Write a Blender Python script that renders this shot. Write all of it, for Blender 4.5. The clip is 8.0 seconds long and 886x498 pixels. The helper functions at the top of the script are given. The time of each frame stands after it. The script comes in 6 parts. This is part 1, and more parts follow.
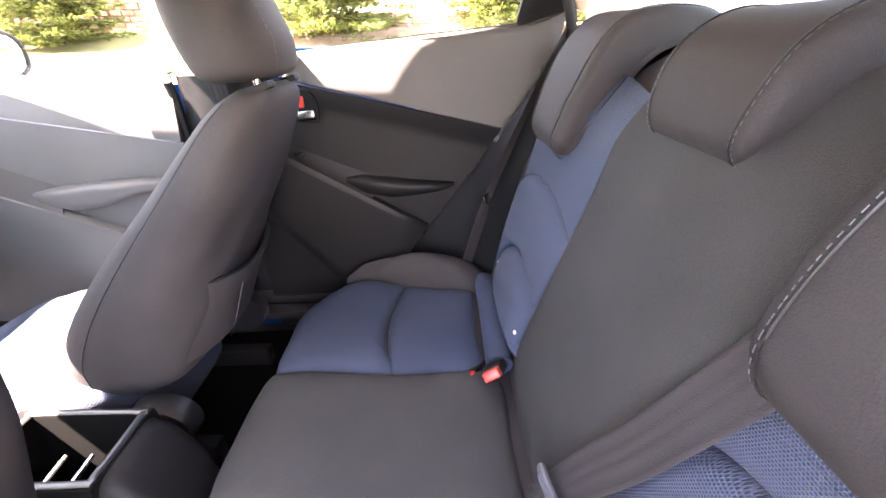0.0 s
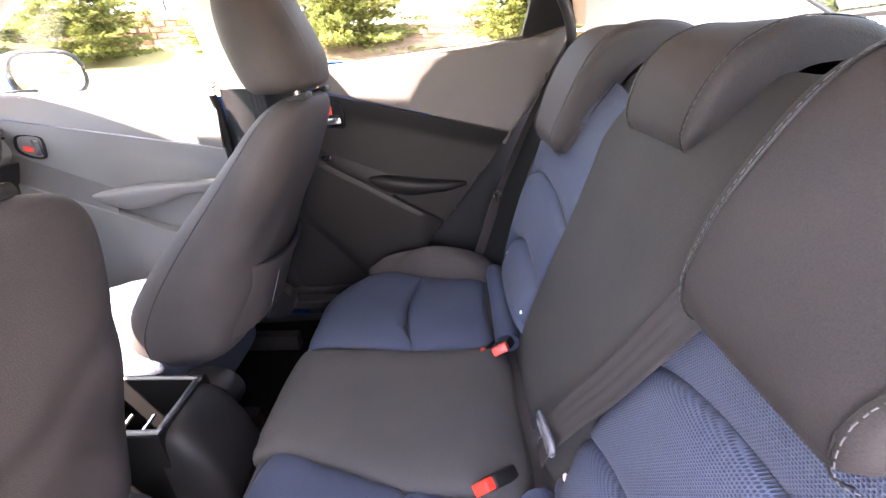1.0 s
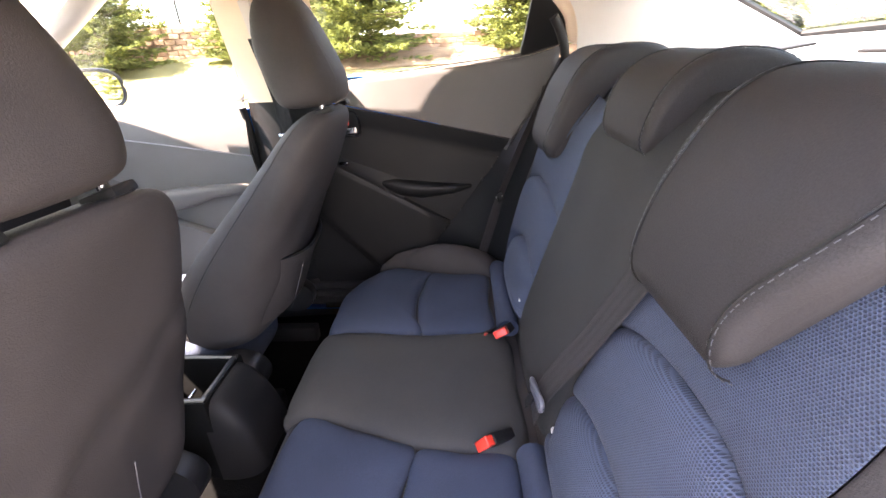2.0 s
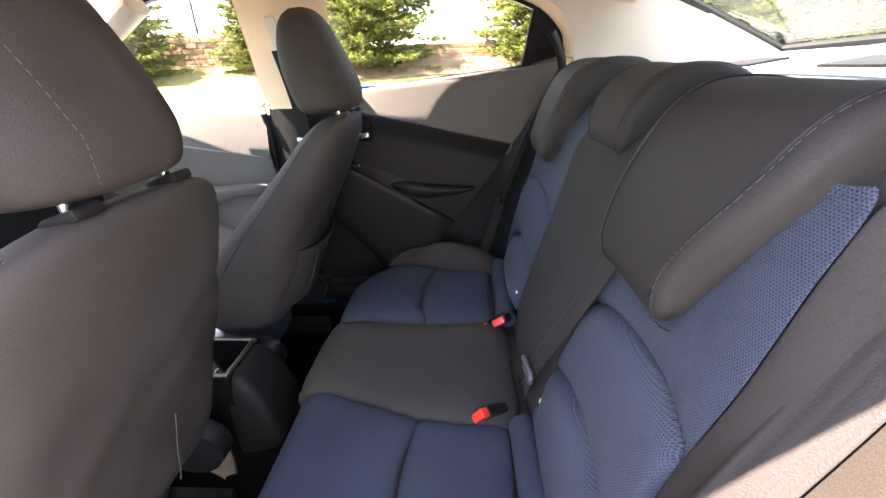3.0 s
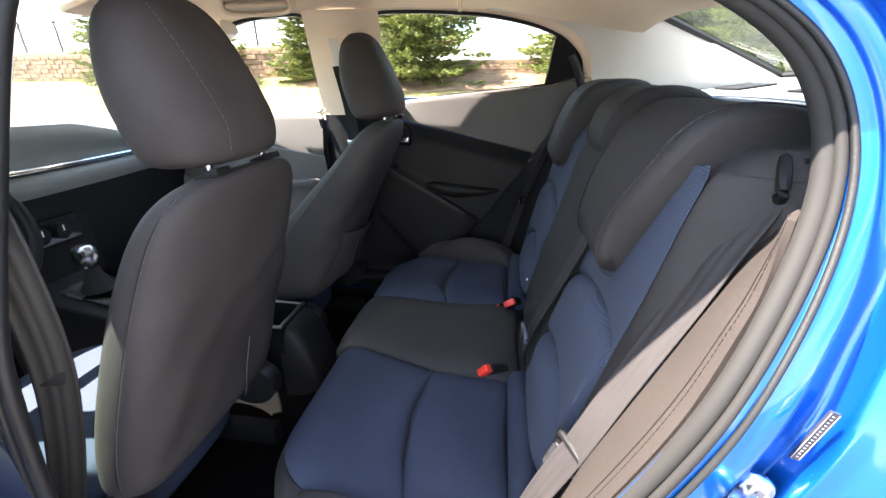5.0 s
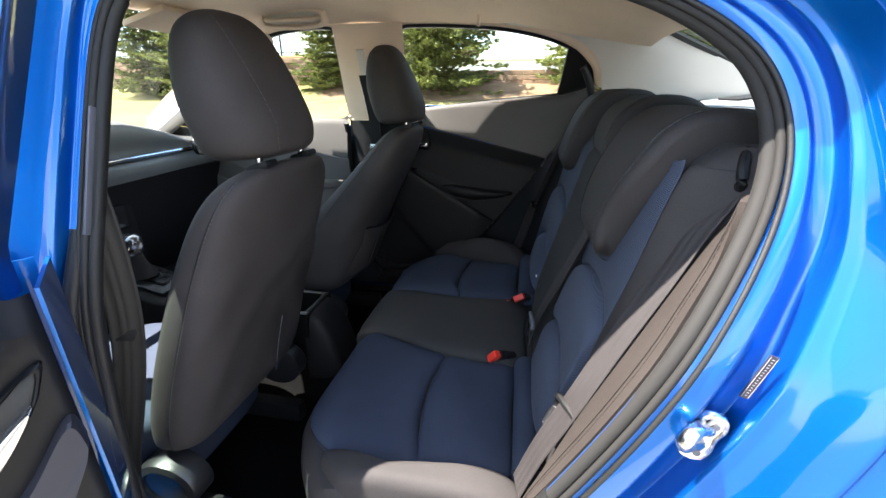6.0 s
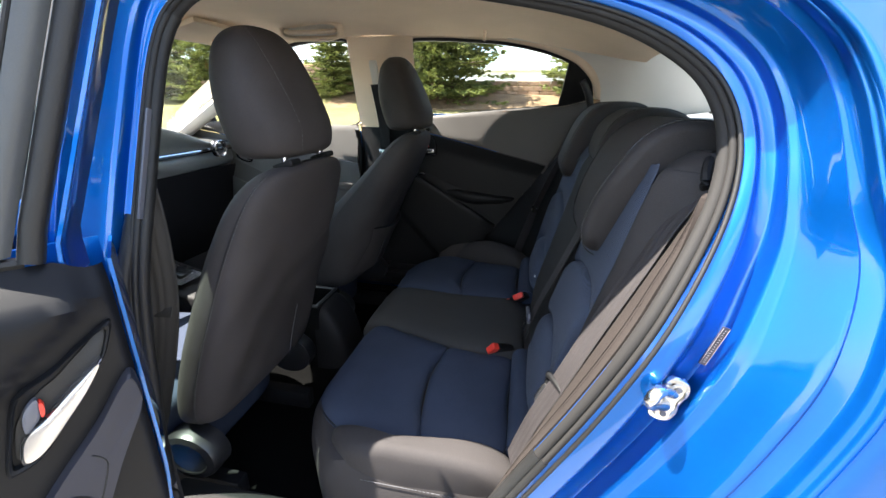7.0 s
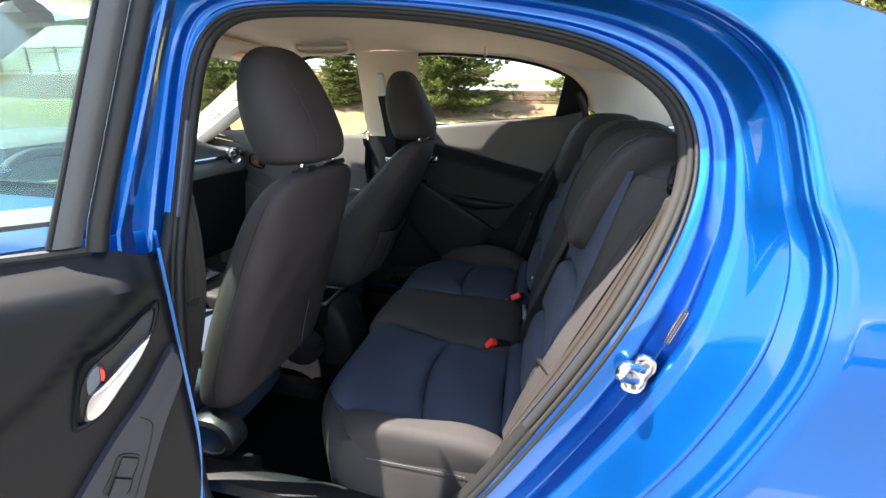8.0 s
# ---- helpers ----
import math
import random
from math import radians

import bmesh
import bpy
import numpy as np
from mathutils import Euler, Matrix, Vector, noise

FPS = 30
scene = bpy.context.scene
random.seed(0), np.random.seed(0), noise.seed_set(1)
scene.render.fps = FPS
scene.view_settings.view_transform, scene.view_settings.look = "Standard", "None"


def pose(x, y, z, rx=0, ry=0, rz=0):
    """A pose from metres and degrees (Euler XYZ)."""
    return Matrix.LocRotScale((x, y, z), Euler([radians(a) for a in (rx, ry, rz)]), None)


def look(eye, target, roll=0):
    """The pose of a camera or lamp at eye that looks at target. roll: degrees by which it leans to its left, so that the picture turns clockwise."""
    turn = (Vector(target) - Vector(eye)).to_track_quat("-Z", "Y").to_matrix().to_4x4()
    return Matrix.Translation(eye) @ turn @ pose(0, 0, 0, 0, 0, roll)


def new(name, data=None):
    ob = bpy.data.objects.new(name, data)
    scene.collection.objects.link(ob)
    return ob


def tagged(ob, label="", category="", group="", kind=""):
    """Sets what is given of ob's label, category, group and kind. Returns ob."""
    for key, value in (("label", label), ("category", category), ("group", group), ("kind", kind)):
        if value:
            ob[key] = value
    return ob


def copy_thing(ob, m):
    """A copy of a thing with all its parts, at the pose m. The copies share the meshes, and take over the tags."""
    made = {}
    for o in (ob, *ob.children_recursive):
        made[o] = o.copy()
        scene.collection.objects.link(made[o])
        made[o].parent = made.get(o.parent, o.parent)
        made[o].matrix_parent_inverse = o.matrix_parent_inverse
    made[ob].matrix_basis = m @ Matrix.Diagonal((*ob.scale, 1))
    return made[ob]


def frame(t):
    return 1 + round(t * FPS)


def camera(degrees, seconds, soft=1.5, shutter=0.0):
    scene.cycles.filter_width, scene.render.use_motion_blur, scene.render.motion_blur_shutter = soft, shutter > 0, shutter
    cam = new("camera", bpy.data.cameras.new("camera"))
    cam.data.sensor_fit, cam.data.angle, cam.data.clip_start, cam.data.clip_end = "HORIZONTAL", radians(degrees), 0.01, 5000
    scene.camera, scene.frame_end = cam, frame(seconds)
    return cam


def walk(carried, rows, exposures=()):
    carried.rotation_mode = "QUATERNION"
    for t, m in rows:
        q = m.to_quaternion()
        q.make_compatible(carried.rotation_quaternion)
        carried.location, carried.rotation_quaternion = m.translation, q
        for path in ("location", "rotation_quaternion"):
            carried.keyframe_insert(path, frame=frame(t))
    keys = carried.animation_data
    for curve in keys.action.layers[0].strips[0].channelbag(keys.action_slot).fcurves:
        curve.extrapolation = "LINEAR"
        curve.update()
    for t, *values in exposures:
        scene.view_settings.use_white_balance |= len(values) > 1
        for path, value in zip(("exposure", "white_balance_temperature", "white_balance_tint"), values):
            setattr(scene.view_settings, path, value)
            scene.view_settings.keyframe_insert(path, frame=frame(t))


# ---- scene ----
cam = camera(94.3, 8.0)
EXPOSURES = [(0.0, 5.9, 7500, 30), (1.5, 5.4, 7500, 28), (3.0, 4.52, 7500, 20), (4.5, 4.3, 6900, 16), (6.0, 3.36, 6500, 10), (8.0, 3.16, 6600, 10)]
PATH = [
    (0, (0.114, -0.501, 1.18), (0.134, 1.277, 0.265), -0.9),
    (0.5, (0.115, -0.558, 1.177), (0.097, 1.232, 0.287), -1.5),
    (1, (0.116, -0.617, 1.19), (0.064, 1.177, 0.309), -2.1),
    (1.5, (0.113, -0.677, 1.205), (0.047, 1.121, 0.332), -2.4),
    (2.8, (0.136, -0.817, 1.216), (0.013, 1.005, 0.401), -2.7),
    (3, (0.136, -0.834, 1.216), (0.012, 0.989, 0.404), -2.4),
    (3.5, (0.148, -0.888, 1.216), (-0.017, 0.941, 0.422), -2.5),
    (4, (0.158, -0.939, 1.218), (-0.041, 0.894, 0.443), -1.4),
    (4.5, (0.173, -0.988, 1.22), (-0.06, 0.848, 0.462), -0.9),
    (5.8, (0.2, -1.115, 1.216), (-0.154, 0.712, 0.485), -0.6),
    (6, (0.201, -1.135, 1.215), (-0.155, 0.7, 0.502), -0.3),
    (6.5, (0.21, -1.176, 1.213), (-0.159, 0.662, 0.517), 0.2),
    (7, (0.215, -1.22, 1.215), (-0.159, 0.625, 0.54), 0.7),
    (7.5, (0.228, -1.263, 1.219), (-0.158, 0.587, 0.564), 0.7),
    (8, (0.238, -1.304, 1.224), (-0.156, 0.55, 0.584), 0.9),
]
walk(cam, [(t, look(eye, target, roll)) for t, eye, target, roll in PATH], EXPOSURES)

# ---- light ----
SUN_AZ = (-1.0, -0.20)      # towards the sun: ahead of the car, a little to its left
SUN_EL = radians(64)
flat = Vector((*SUN_AZ, 0)).normalized()
to_sun = Vector((flat.x * math.cos(SUN_EL), flat.y * math.cos(SUN_EL), math.sin(SUN_EL)))
world = bpy.data.worlds.new("sky")
scene.world = world
world.use_nodes = True
wn = world.node_tree.nodes
sky = wn.new("ShaderNodeTexSky")
sky.sky_type = "NISHITA"
sky.sun_disc = False
sky.sun_elevation = SUN_EL
sky.sun_rotation = math.atan2(to_sun.x, to_sun.y)
sky.air_density, sky.dust_density = 1.0, 0.8
wn["Background"].inputs["Strength"].default_value = 0.105
# broken white cloud over the whole sky
cloud = wn.new("ShaderNodeTexNoise")
cloud.inputs["Scale"].default_value, cloud.inputs["Detail"].default_value, cloud.inputs["Roughness"].default_value = 3.2, 7, 0.55
cover = wn.new("ShaderNodeMapRange")
cover.interpolation_type = "SMOOTHSTEP"
cover.inputs["From Min"].default_value, cover.inputs["From Max"].default_value = 0.46, 0.63
sky_mix = wn.new("ShaderNodeMix")
sky_mix.data_type = "RGBA"
sky_mix.inputs[7].default_value = (5.0, 4.9, 4.8, 1)
world.node_tree.links.new(cloud.outputs["Fac"], cover.inputs["Value"])
world.node_tree.links.new(cover.outputs[0], sky_mix.inputs[0])
world.node_tree.links.new(sky.outputs[0], sky_mix.inputs[6])
world.node_tree.links.new(sky_mix.outputs[2], wn["Background"].inputs["Color"])
sun = new("sun", bpy.data.lights.new("sun", "SUN"))
sun.data.energy, sun.data.angle, sun.data.color = 4.5, radians(0.5), (1.0, 0.94, 0.85)
sun.matrix_world = look(to_sun * 30, (0, 0, 0))


# ---- materials ----
def mat(name, color, rough=0.6, metal=0.0, grain=0.0, scale=200.0, bump=0.0, wear=0.0, wear_scale=6.0, coat=0.0, sheen=0.0,
        spec=0.5, pattern="noise"):
    m = bpy.data.materials.new(name)
    m.use_nodes = True
    nt = m.node_tree
    b = nt.nodes["Principled BSDF"]
    b.inputs["Base Color"].default_value = (*color, 1)
    b.inputs["Roughness"].default_value = rough
    b.inputs["Metallic"].default_value = metal
    b.inputs["Coat Weight"].default_value = coat
    b.inputs["Coat Roughness"].default_value = 0.03
    b.inputs["Sheen Weight"].default_value = sheen
    b.inputs["Sheen Roughness"].default_value = 0.5
    b.inputs["Specular IOR Level"].default_value = spec
    tc = nt.nodes.new("ShaderNodeTexCoord")
    if pattern == "noise":
        tex = nt.nodes.new("ShaderNodeTexNoise")
        tex.inputs["Scale"].default_value = scale
        tex.inputs["Detail"].default_value = 3
        fac = tex.outputs["Fac"]
        nt.links.new(tc.outputs["Object"], tex.inputs["Vector"])
    else:
        sx = nt.nodes.new("ShaderNodeSeparateXYZ")
        nt.links.new(tc.outputs["Object"], sx.inputs[0])

        def calc(op, a, b=None):
            n_ = nt.nodes.new("ShaderNodeMath")
            n_.operation = op
            for k_, q in enumerate((a, b)):
                if isinstance(q, (int, float)):
                    n_.inputs[k_].default_value = q
                elif q is not None:
                    nt.links.new(q, n_.inputs[k_])
            return n_.outputs[0]
        zr = calc("MULTIPLY", sx.outputs["Z"], scale * 1.32)
        yr = calc("ADD", calc("MULTIPLY", sx.outputs["Y"], scale), calc("MULTIPLY", calc("FLOOR", zr), 0.5))
        du = calc("SUBTRACT", calc("FRACT", yr), 0.5)
        dv = calc("SUBTRACT", calc("FRACT", zr), 0.5)
        dd = calc("SQRT", calc("ADD", calc("MULTIPLY", du, du), calc("MULTIPLY", dv, dv)))
        sm_ = nt.nodes.new("ShaderNodeMapRange")
        sm_.interpolation_type = "SMOOTHSTEP"
        sm_.inputs["From Min"].default_value, sm_.inputs["From Max"].default_value = 0.18, 0.46
        nt.links.new(dd, sm_.inputs["Value"])
        fac = sm_.outputs[0]
    big = nt.nodes.new("ShaderNodeTexNoise")
    big.inputs["Scale"].default_value = wear_scale
    big.inputs["Detail"].default_value = 5
    nt.links.new(tc.outputs["Object"], big.inputs["Vector"])
    if grain or wear:
        r1 = nt.nodes.new("ShaderNodeMapRange")
        r1.inputs["To Min"].default_value, r1.inputs["To Max"].default_value = 1 - grain, 1 + grain
        nt.links.new(fac, r1.inputs["Value"])
        r2 = nt.nodes.new("ShaderNodeMapRange")
        r2.inputs["From Min"].default_value, r2.inputs["From Max"].default_value = 0.3, 0.7
        r2.inputs["To Min"].default_value, r2.inputs["To Max"].default_value = 1 - wear, 1 + wear
        nt.links.new(big.outputs["Fac"], r2.inputs["Value"])
        mul = nt.nodes.new("ShaderNodeMath")
        mul.operation = "MULTIPLY"
        nt.links.new(r1.outputs[0], mul.inputs[0])
        nt.links.new(r2.outputs[0], mul.inputs[1])
        mix = nt.nodes.new("ShaderNodeVectorMath")
        mix.operation = "SCALE"
        mix.inputs[0].default_value = color
        nt.links.new(mul.outputs[0], mix.inputs["Scale"])
        nt.links.new(mix.outputs[0], b.inputs["Base Color"])
        r3 = nt.nodes.new("ShaderNodeMapRange")
        r3.inputs["To Min"].default_value, r3.inputs["To Max"].default_value = max(0.02, rough - 0.12), min(1, rough + 0.12)
        nt.links.new(big.outputs["Fac"], r3.inputs["Value"])
        nt.links.new(r3.outputs[0], b.inputs["Roughness"])
    if bump:
        bp = nt.nodes.new("ShaderNodeBump")
        bp.inputs["Strength"].default_value = bump
        bp.inputs["Distance"].default_value = 0.002
        nt.links.new(fac, bp.inputs["Height"])
        nt.links.new(bp.outputs[0], b.inputs["Normal"])
    return m


def glass(name, tint=(0.9, 0.97, 0.94), rough=0.0):
    m = bpy.data.materials.new(name)
    m.use_nodes = True
    nt = m.node_tree
    nt.nodes.remove(nt.nodes["Principled BSDF"])
    out = nt.nodes["Material Output"]
    tr = nt.nodes.new("ShaderNodeBsdfTransparent")
    tr.inputs["Color"].default_value = (*tint, 1)
    gl = nt.nodes.new("ShaderNodeBsdfGlossy")
    gl.inputs["Roughness"].default_value = rough
    lw = nt.nodes.new("ShaderNodeLayerWeight")
    lw.inputs["Blend"].default_value = 0.5
    pw = nt.nodes.new("ShaderNodeMath")
    pw.operation = "POWER"
    pw.inputs[1].default_value = 4.0
    nt.links.new(lw.outputs["Facing"], pw.inputs[0])
    fr = nt.nodes.new("ShaderNodeMapRange")
    fr.inputs["To Min"].default_value, fr.inputs["To Max"].default_value = 0.03, 0.75
    nt.links.new(pw.outputs[0], fr.inputs["Value"])
    mx = nt.nodes.new("ShaderNodeMixShader")
    nt.links.new(fr.outputs[0], mx.inputs[0])
    nt.links.new(tr.outputs[0], mx.inputs[1])
    nt.links.new(gl.outputs[0], mx.inputs[2])
    nt.links.new(mx.outputs[0], out.inputs["Surface"])
    return m


FABRIC = mat("black_seat_fabric", (0.0370, 0.0364, 0.0356), 0.90, grain=0.4, scale=700, bump=0.45, wear=0.14, sheen=0.0, spec=0.08)
SIDEFAB = mat("black_bolster_fabric", (0.0275, 0.0248, 0.0248), 0.74, grain=0.35, scale=600, bump=0.3, wear=0.2, sheen=0.0, spec=0.2)
SEATBACK = mat("charcoal_seatback_fabric", (0.0350, 0.0308, 0.0303), 0.74, grain=0.35, scale=600, bump=0.3, wear=0.24, sheen=0.0, spec=0.2)
BLUE = mat("blue_seat_fabric", (0.0325, 0.0410, 0.0630), 0.88, grain=0.35, scale=700, bump=0.4, wear=0.14, sheen=0.0, spec=0.1)
BLUEMESH = mat("blue_mesh_fabric", (0.0365, 0.0475, 0.0745), 0.85, grain=0.36, scale=300, bump=0.8, wear=0.1, sheen=0.03, spec=0.25, pattern="mesh")
THREAD = mat("grey_thread", (0.066, 0.066, 0.072), 0.8, grain=0.2, scale=900)
VELOUR = mat("tan_grey_side_felt", (0.0245, 0.0203, 0.0186), 0.95, grain=0.85, scale=1000, bump=0.2, wear=0.15, spec=0.1)
PLASTIC = mat("black_plastic", (0.0065, 0.0065, 0.0072), 0.58, grain=0.25, scale=900, bump=0.25, wear=0.15, spec=0.22)
TRIM = mat("grey_door_vinyl", (0.052, 0.048, 0.045), 0.6, grain=0.2, scale=700, bump=0.3, wear=0.08)
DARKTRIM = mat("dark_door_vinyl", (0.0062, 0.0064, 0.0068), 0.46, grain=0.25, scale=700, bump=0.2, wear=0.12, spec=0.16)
# paler copy of the door vinyl, for the windscreen light on this door
FRONTTRIM = mat("windscreen_lit_door_vinyl", (0.088, 0.086, 0.083), 0.6, grain=0.25, scale=700, bump=0.35, wear=0.1)
GREYPLASTIC = mat("bluegrey_plastic", (0.075, 0.078, 0.095), 0.45, grain=0.15, scale=900, bump=0.15, wear=0.1)
SATIN = mat("satin_black_plastic", (0.012, 0.012, 0.013), 0.34, grain=0.2, scale=900, bump=0.12, wear=0.15, spec=0.5)
GLOSS = mat("gloss_black", (0.01, 0.01, 0.012), 0.15, wear=0.1)
SILVER = mat("satin_silver", (0.40, 0.40, 0.41), 0.24, metal=0.95, wear=0.08)
CHROME = mat("chrome", (0.85, 0.85, 0.86), 0.08, metal=1.0, wear=0.04)
STEEL = mat("zinc_steel", (0.60, 0.59, 0.57), 0.24, metal=1.0, wear=0.15, wear_scale=60)
RED = mat("red_plastic", (0.62, 0.035, 0.02), 0.4, wear=0.1)
HEADLINER = mat("beige_headliner", (0.75, 0.60, 0.455), 0.95, grain=0.12, scale=900, bump=0.3, wear=0.04, spec=0.1)
PILLAR = mat("light_pillar_plastic", (0.60, 0.56, 0.51), 0.6, grain=0.06, scale=800, bump=0.15, wear=0.04)
SHELF = mat("parcel_shelf_felt", (0.125, 0.135, 0.148), 0.95, grain=0.4, scale=500, bump=0.4, wear=0.08, spec=0.1)
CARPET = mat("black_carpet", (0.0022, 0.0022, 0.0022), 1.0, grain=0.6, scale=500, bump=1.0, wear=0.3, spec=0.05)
WEBBING = mat("mauve_brown_belt_webbing", (0.0172, 0.0140, 0.0146), 0.75, grain=0.4, scale=600, bump=0.4, wear=0.15)
BELTDARK = mat("dark_grey_webbing", (0.014, 0.014, 0.015), 0.75, grain=0.4, scale=600, bump=0.4, wear=0.15, spec=0.2)
RUBBER = mat("black_rubber", (0.007, 0.007, 0.007), 0.55, grain=0.2, scale=400, bump=0.2, wear=0.25, spec=0.4)
SEAL = mat("brown_grey_seal", (0.0052, 0.0043, 0.0038), 0.8, grain=0.45, scale=1100, bump=0.12, wear=0.2)
PAINT = mat("blue_metallic_paint", (0.0009, 0.101, 0.405), 0.42, metal=0.92, grain=0.1, scale=3000, wear=0.03, coat=1.0, spec=0.3)
WHITE = mat("white_paint", (0.78, 0.78, 0.76), 0.5, wear=0.05)
STICKER = mat("black_sticker", (0.02, 0.02, 0.03), 0.4, wear=0.1)
GLASS = glass("window_glass", (0.84, 0.88, 0.86))
TINT = glass("rear_glass", (0.80, 0.87, 0.83))
DOORGLASS = glass("green_door_glass", (0.76, 0.86, 0.82))
DOORTRIM = mat("blue_black_door_vinyl", (0.0030, 0.0034, 0.0046), 0.52, grain=0.25, scale=900, bump=0.10, wear=0.12, spec=0.2)
PLATEGREY = mat("bluegrey_armrest_plastic", (0.018, 0.019, 0.027), 0.5, grain=0.15, scale=900, bump=0.1, wear=0.1, spec=0.3)
POSTGREY = mat("dark_grey_frame_plastic", (0.050, 0.053, 0.054), 0.42, grain=0.2, scale=900, bump=0.1, wear=0.1, spec=0.4)
MIRROR = mat("mirror_glass", (0.9, 0.9, 0.9), 0.02, metal=1.0)
# grey raised in the colour for window light reflected off the dash
DASHBAND = mat("satin_grey_window_lit_dash", (0.17, 0.18, 0.175), 0.34, grain=0.15, scale=800, bump=0.1, wear=0.08)
WIPE = mat("dash_vinyl", (0.035, 0.036, 0.035), 0.55, grain=0.25, scale=700, bump=0.35, wear=0.12)


# ---- shape helpers ----
def curve(points, n, closed=False):
    """Even Catmull-Rom samples through points of any dimension."""
    p = np.array(points, float)
    m = len(p)
    segs = m if closed else m - 1
    out = []
    count = n if closed else n - 1
    for i in range(n):
        s = i / count * segs
        k = min(int(s), segs - 1)
        f = s - k
        if closed:
            a, b, c, d = p[(k - 1) % m], p[k % m], p[(k + 1) % m], p[(k + 2) % m]
        else:
            a, b, c, d = p[max(k - 1, 0)], p[k], p[k + 1], p[min(k + 2, m - 1)]
        out.append(0.5 * (2 * b + (c - a) * f + (2 * a - 5 * b + 4 * c - d) * f * f + (3 * b - a - 3 * c + d) * f ** 3))
    return np.array(out)


def finish(name, bm, material, parent=None, label="", smooth=True, angle=40):
    bmesh.ops.recalc_face_normals(bm, faces=bm.faces)
    me = bpy.data.meshes.new(name)
    bm.to_mesh(me)
    bm.free()
    me.materials.append(material)
    if smooth:
        me.polygons.foreach_set("use_smooth", [True] * len(me.polygons))
        me.set_sharp_from_angle(angle=radians(angle))
    ob = new(name, me)
    if parent:
        ob.parent = parent
    if label:
        tagged(ob, label)
    return ob


def part(name, bm, material, parent, label="", **kw):
    return finish(name, bm, material, parent, label, **kw)


def thing(name, label, category, group="", kind="", at=(0, 0, 0)):
    ob = new(name)
    ob.empty_display_size = 0.1
    return tagged(ob, label, category, group, kind)


def loft(rings, closed=True, caps=True, bm=None):
    """Skin over rings of equal length."""
    bm = bm or bmesh.new()
    vs = [[bm.verts.new(tuple(p)) for p in r] for r in rings]
    n = len(vs[0])
    for a, b in zip(vs, vs[1:]):
        for i in range(n if closed else n - 1):
            j = (i + 1) % n
            bm.faces.new((a[i], a[j], b[j], b[i]))
    if caps and closed:
        bm.faces.new(vs[0][::-1])
        bm.faces.new(vs[-1])
    return bm


def tube(path, r, seg=8, closed=False, bm=None, flat=1.0, up=(0, 0, 1)):
    """A round (or, with flat below 1, flattened) bar along a path."""
    path = [Vector(p) for p in path]
    up = Vector(up)
    n = len(path)
    rings = []
    for i, p in enumerate(path):
        a = path[(i - 1) % n] if closed or i else p
        b = path[(i + 1) % n] if closed or i < n - 1 else p
        d = (b - a).normalized()
        s = d.cross(up)
        s = s.normalized() if s.length > 1e-4 else Vector((1, 0, 0))
        w = s.cross(d)
        rings.append([p + s * r * math.cos(2 * math.pi * k / seg) + w * r * flat * math.sin(2 * math.pi * k / seg) for k in range(seg)])
    if closed:
        rings.append(rings[0])
        bm = loft(rings, True, False, bm)
        bmesh.ops.remove_doubles(bm, verts=bm.verts, dist=1e-6)
        return bm
    return loft(rings, True, True, bm)


def ribbon(path, across, width, thick, bm=None):
    """A strap along a path; across: its width's direction at every point or one for all."""
    path = [Vector(p) for p in path]
    rings = []
    for i, p in enumerate(path):
        d = (path[min(i + 1, len(path) - 1)] - path[max(i - 1, 0)]).normalized()
        a = Vector(across[i] if isinstance(across, list) else across)
        a = (a - d * a.dot(d)).normalized() * width / 2
        n = d.cross(a).normalized() * thick / 2
        rib = [(-1.0, 0.2), (-0.95, 1.0), (-0.80, 1.0), (-0.76, 0.6), (-0.40, 0.6), (-0.36, 0.95), (-0.12, 0.95), (-0.06, 0.6), (0.06, 0.6), (0.12, 0.95), (0.36, 0.95), (0.40, 0.6), (0.76, 0.6), (0.80, 1.0), (0.95, 1.0), (1.0, 0.2)]
        rings.append([p + a * k - n * h for k, h in rib] + [p + a * k + n * h for k, h in rib[::-1]])
    return loft(rings, True, True, bm)


def box(size, at=(0, 0, 0), bevel=0.004, rot=None, bm=None, segments=2):
    own = bmesh.new()
    bmesh.ops.create_cube(own, size=1)
    bmesh.ops.scale(own, vec=size, verts=own.verts)
    if bevel:
        bmesh.ops.bevel(own, geom=own.edges[:], offset=min(bevel, min(size) * 0.45), segments=segments, profile=0.6, affect="EDGES")
    m = Matrix.Translation(at) @ (rot.to_4x4() if rot is not None else Matrix())
    bmesh.ops.transform(own, matrix=m, verts=own.verts)
    return merge(own, bm)


def merge(own, bm):
    if bm is None:
        return own
    me = bpy.data.meshes.new("join")
    own.to_mesh(me)
    own.free()
    bm.from_mesh(me)
    bpy.data.meshes.remove(me)
    return bm


def disc(r, depth, at, axis, seg=24, bevel=0.002, bm=None):
    own = bmesh.new()
    bmesh.ops.create_cone(own, cap_ends=True, segments=seg, radius1=r, radius2=r, depth=depth)
    if bevel:
        bmesh.ops.bevel(own, geom=[e for e in own.edges if len(e.link_faces) == 2 and any(len(f.verts) > 4 for f in e.link_faces)], offset=bevel, segments=2, affect="EDGES")
    q = Vector((0, 0, 1)).rotation_difference(Vector(axis))
    bmesh.ops.transform(own, matrix=Matrix.Translation(at) @ q.to_matrix().to_4x4(), verts=own.verts)
    return merge(own, bm)


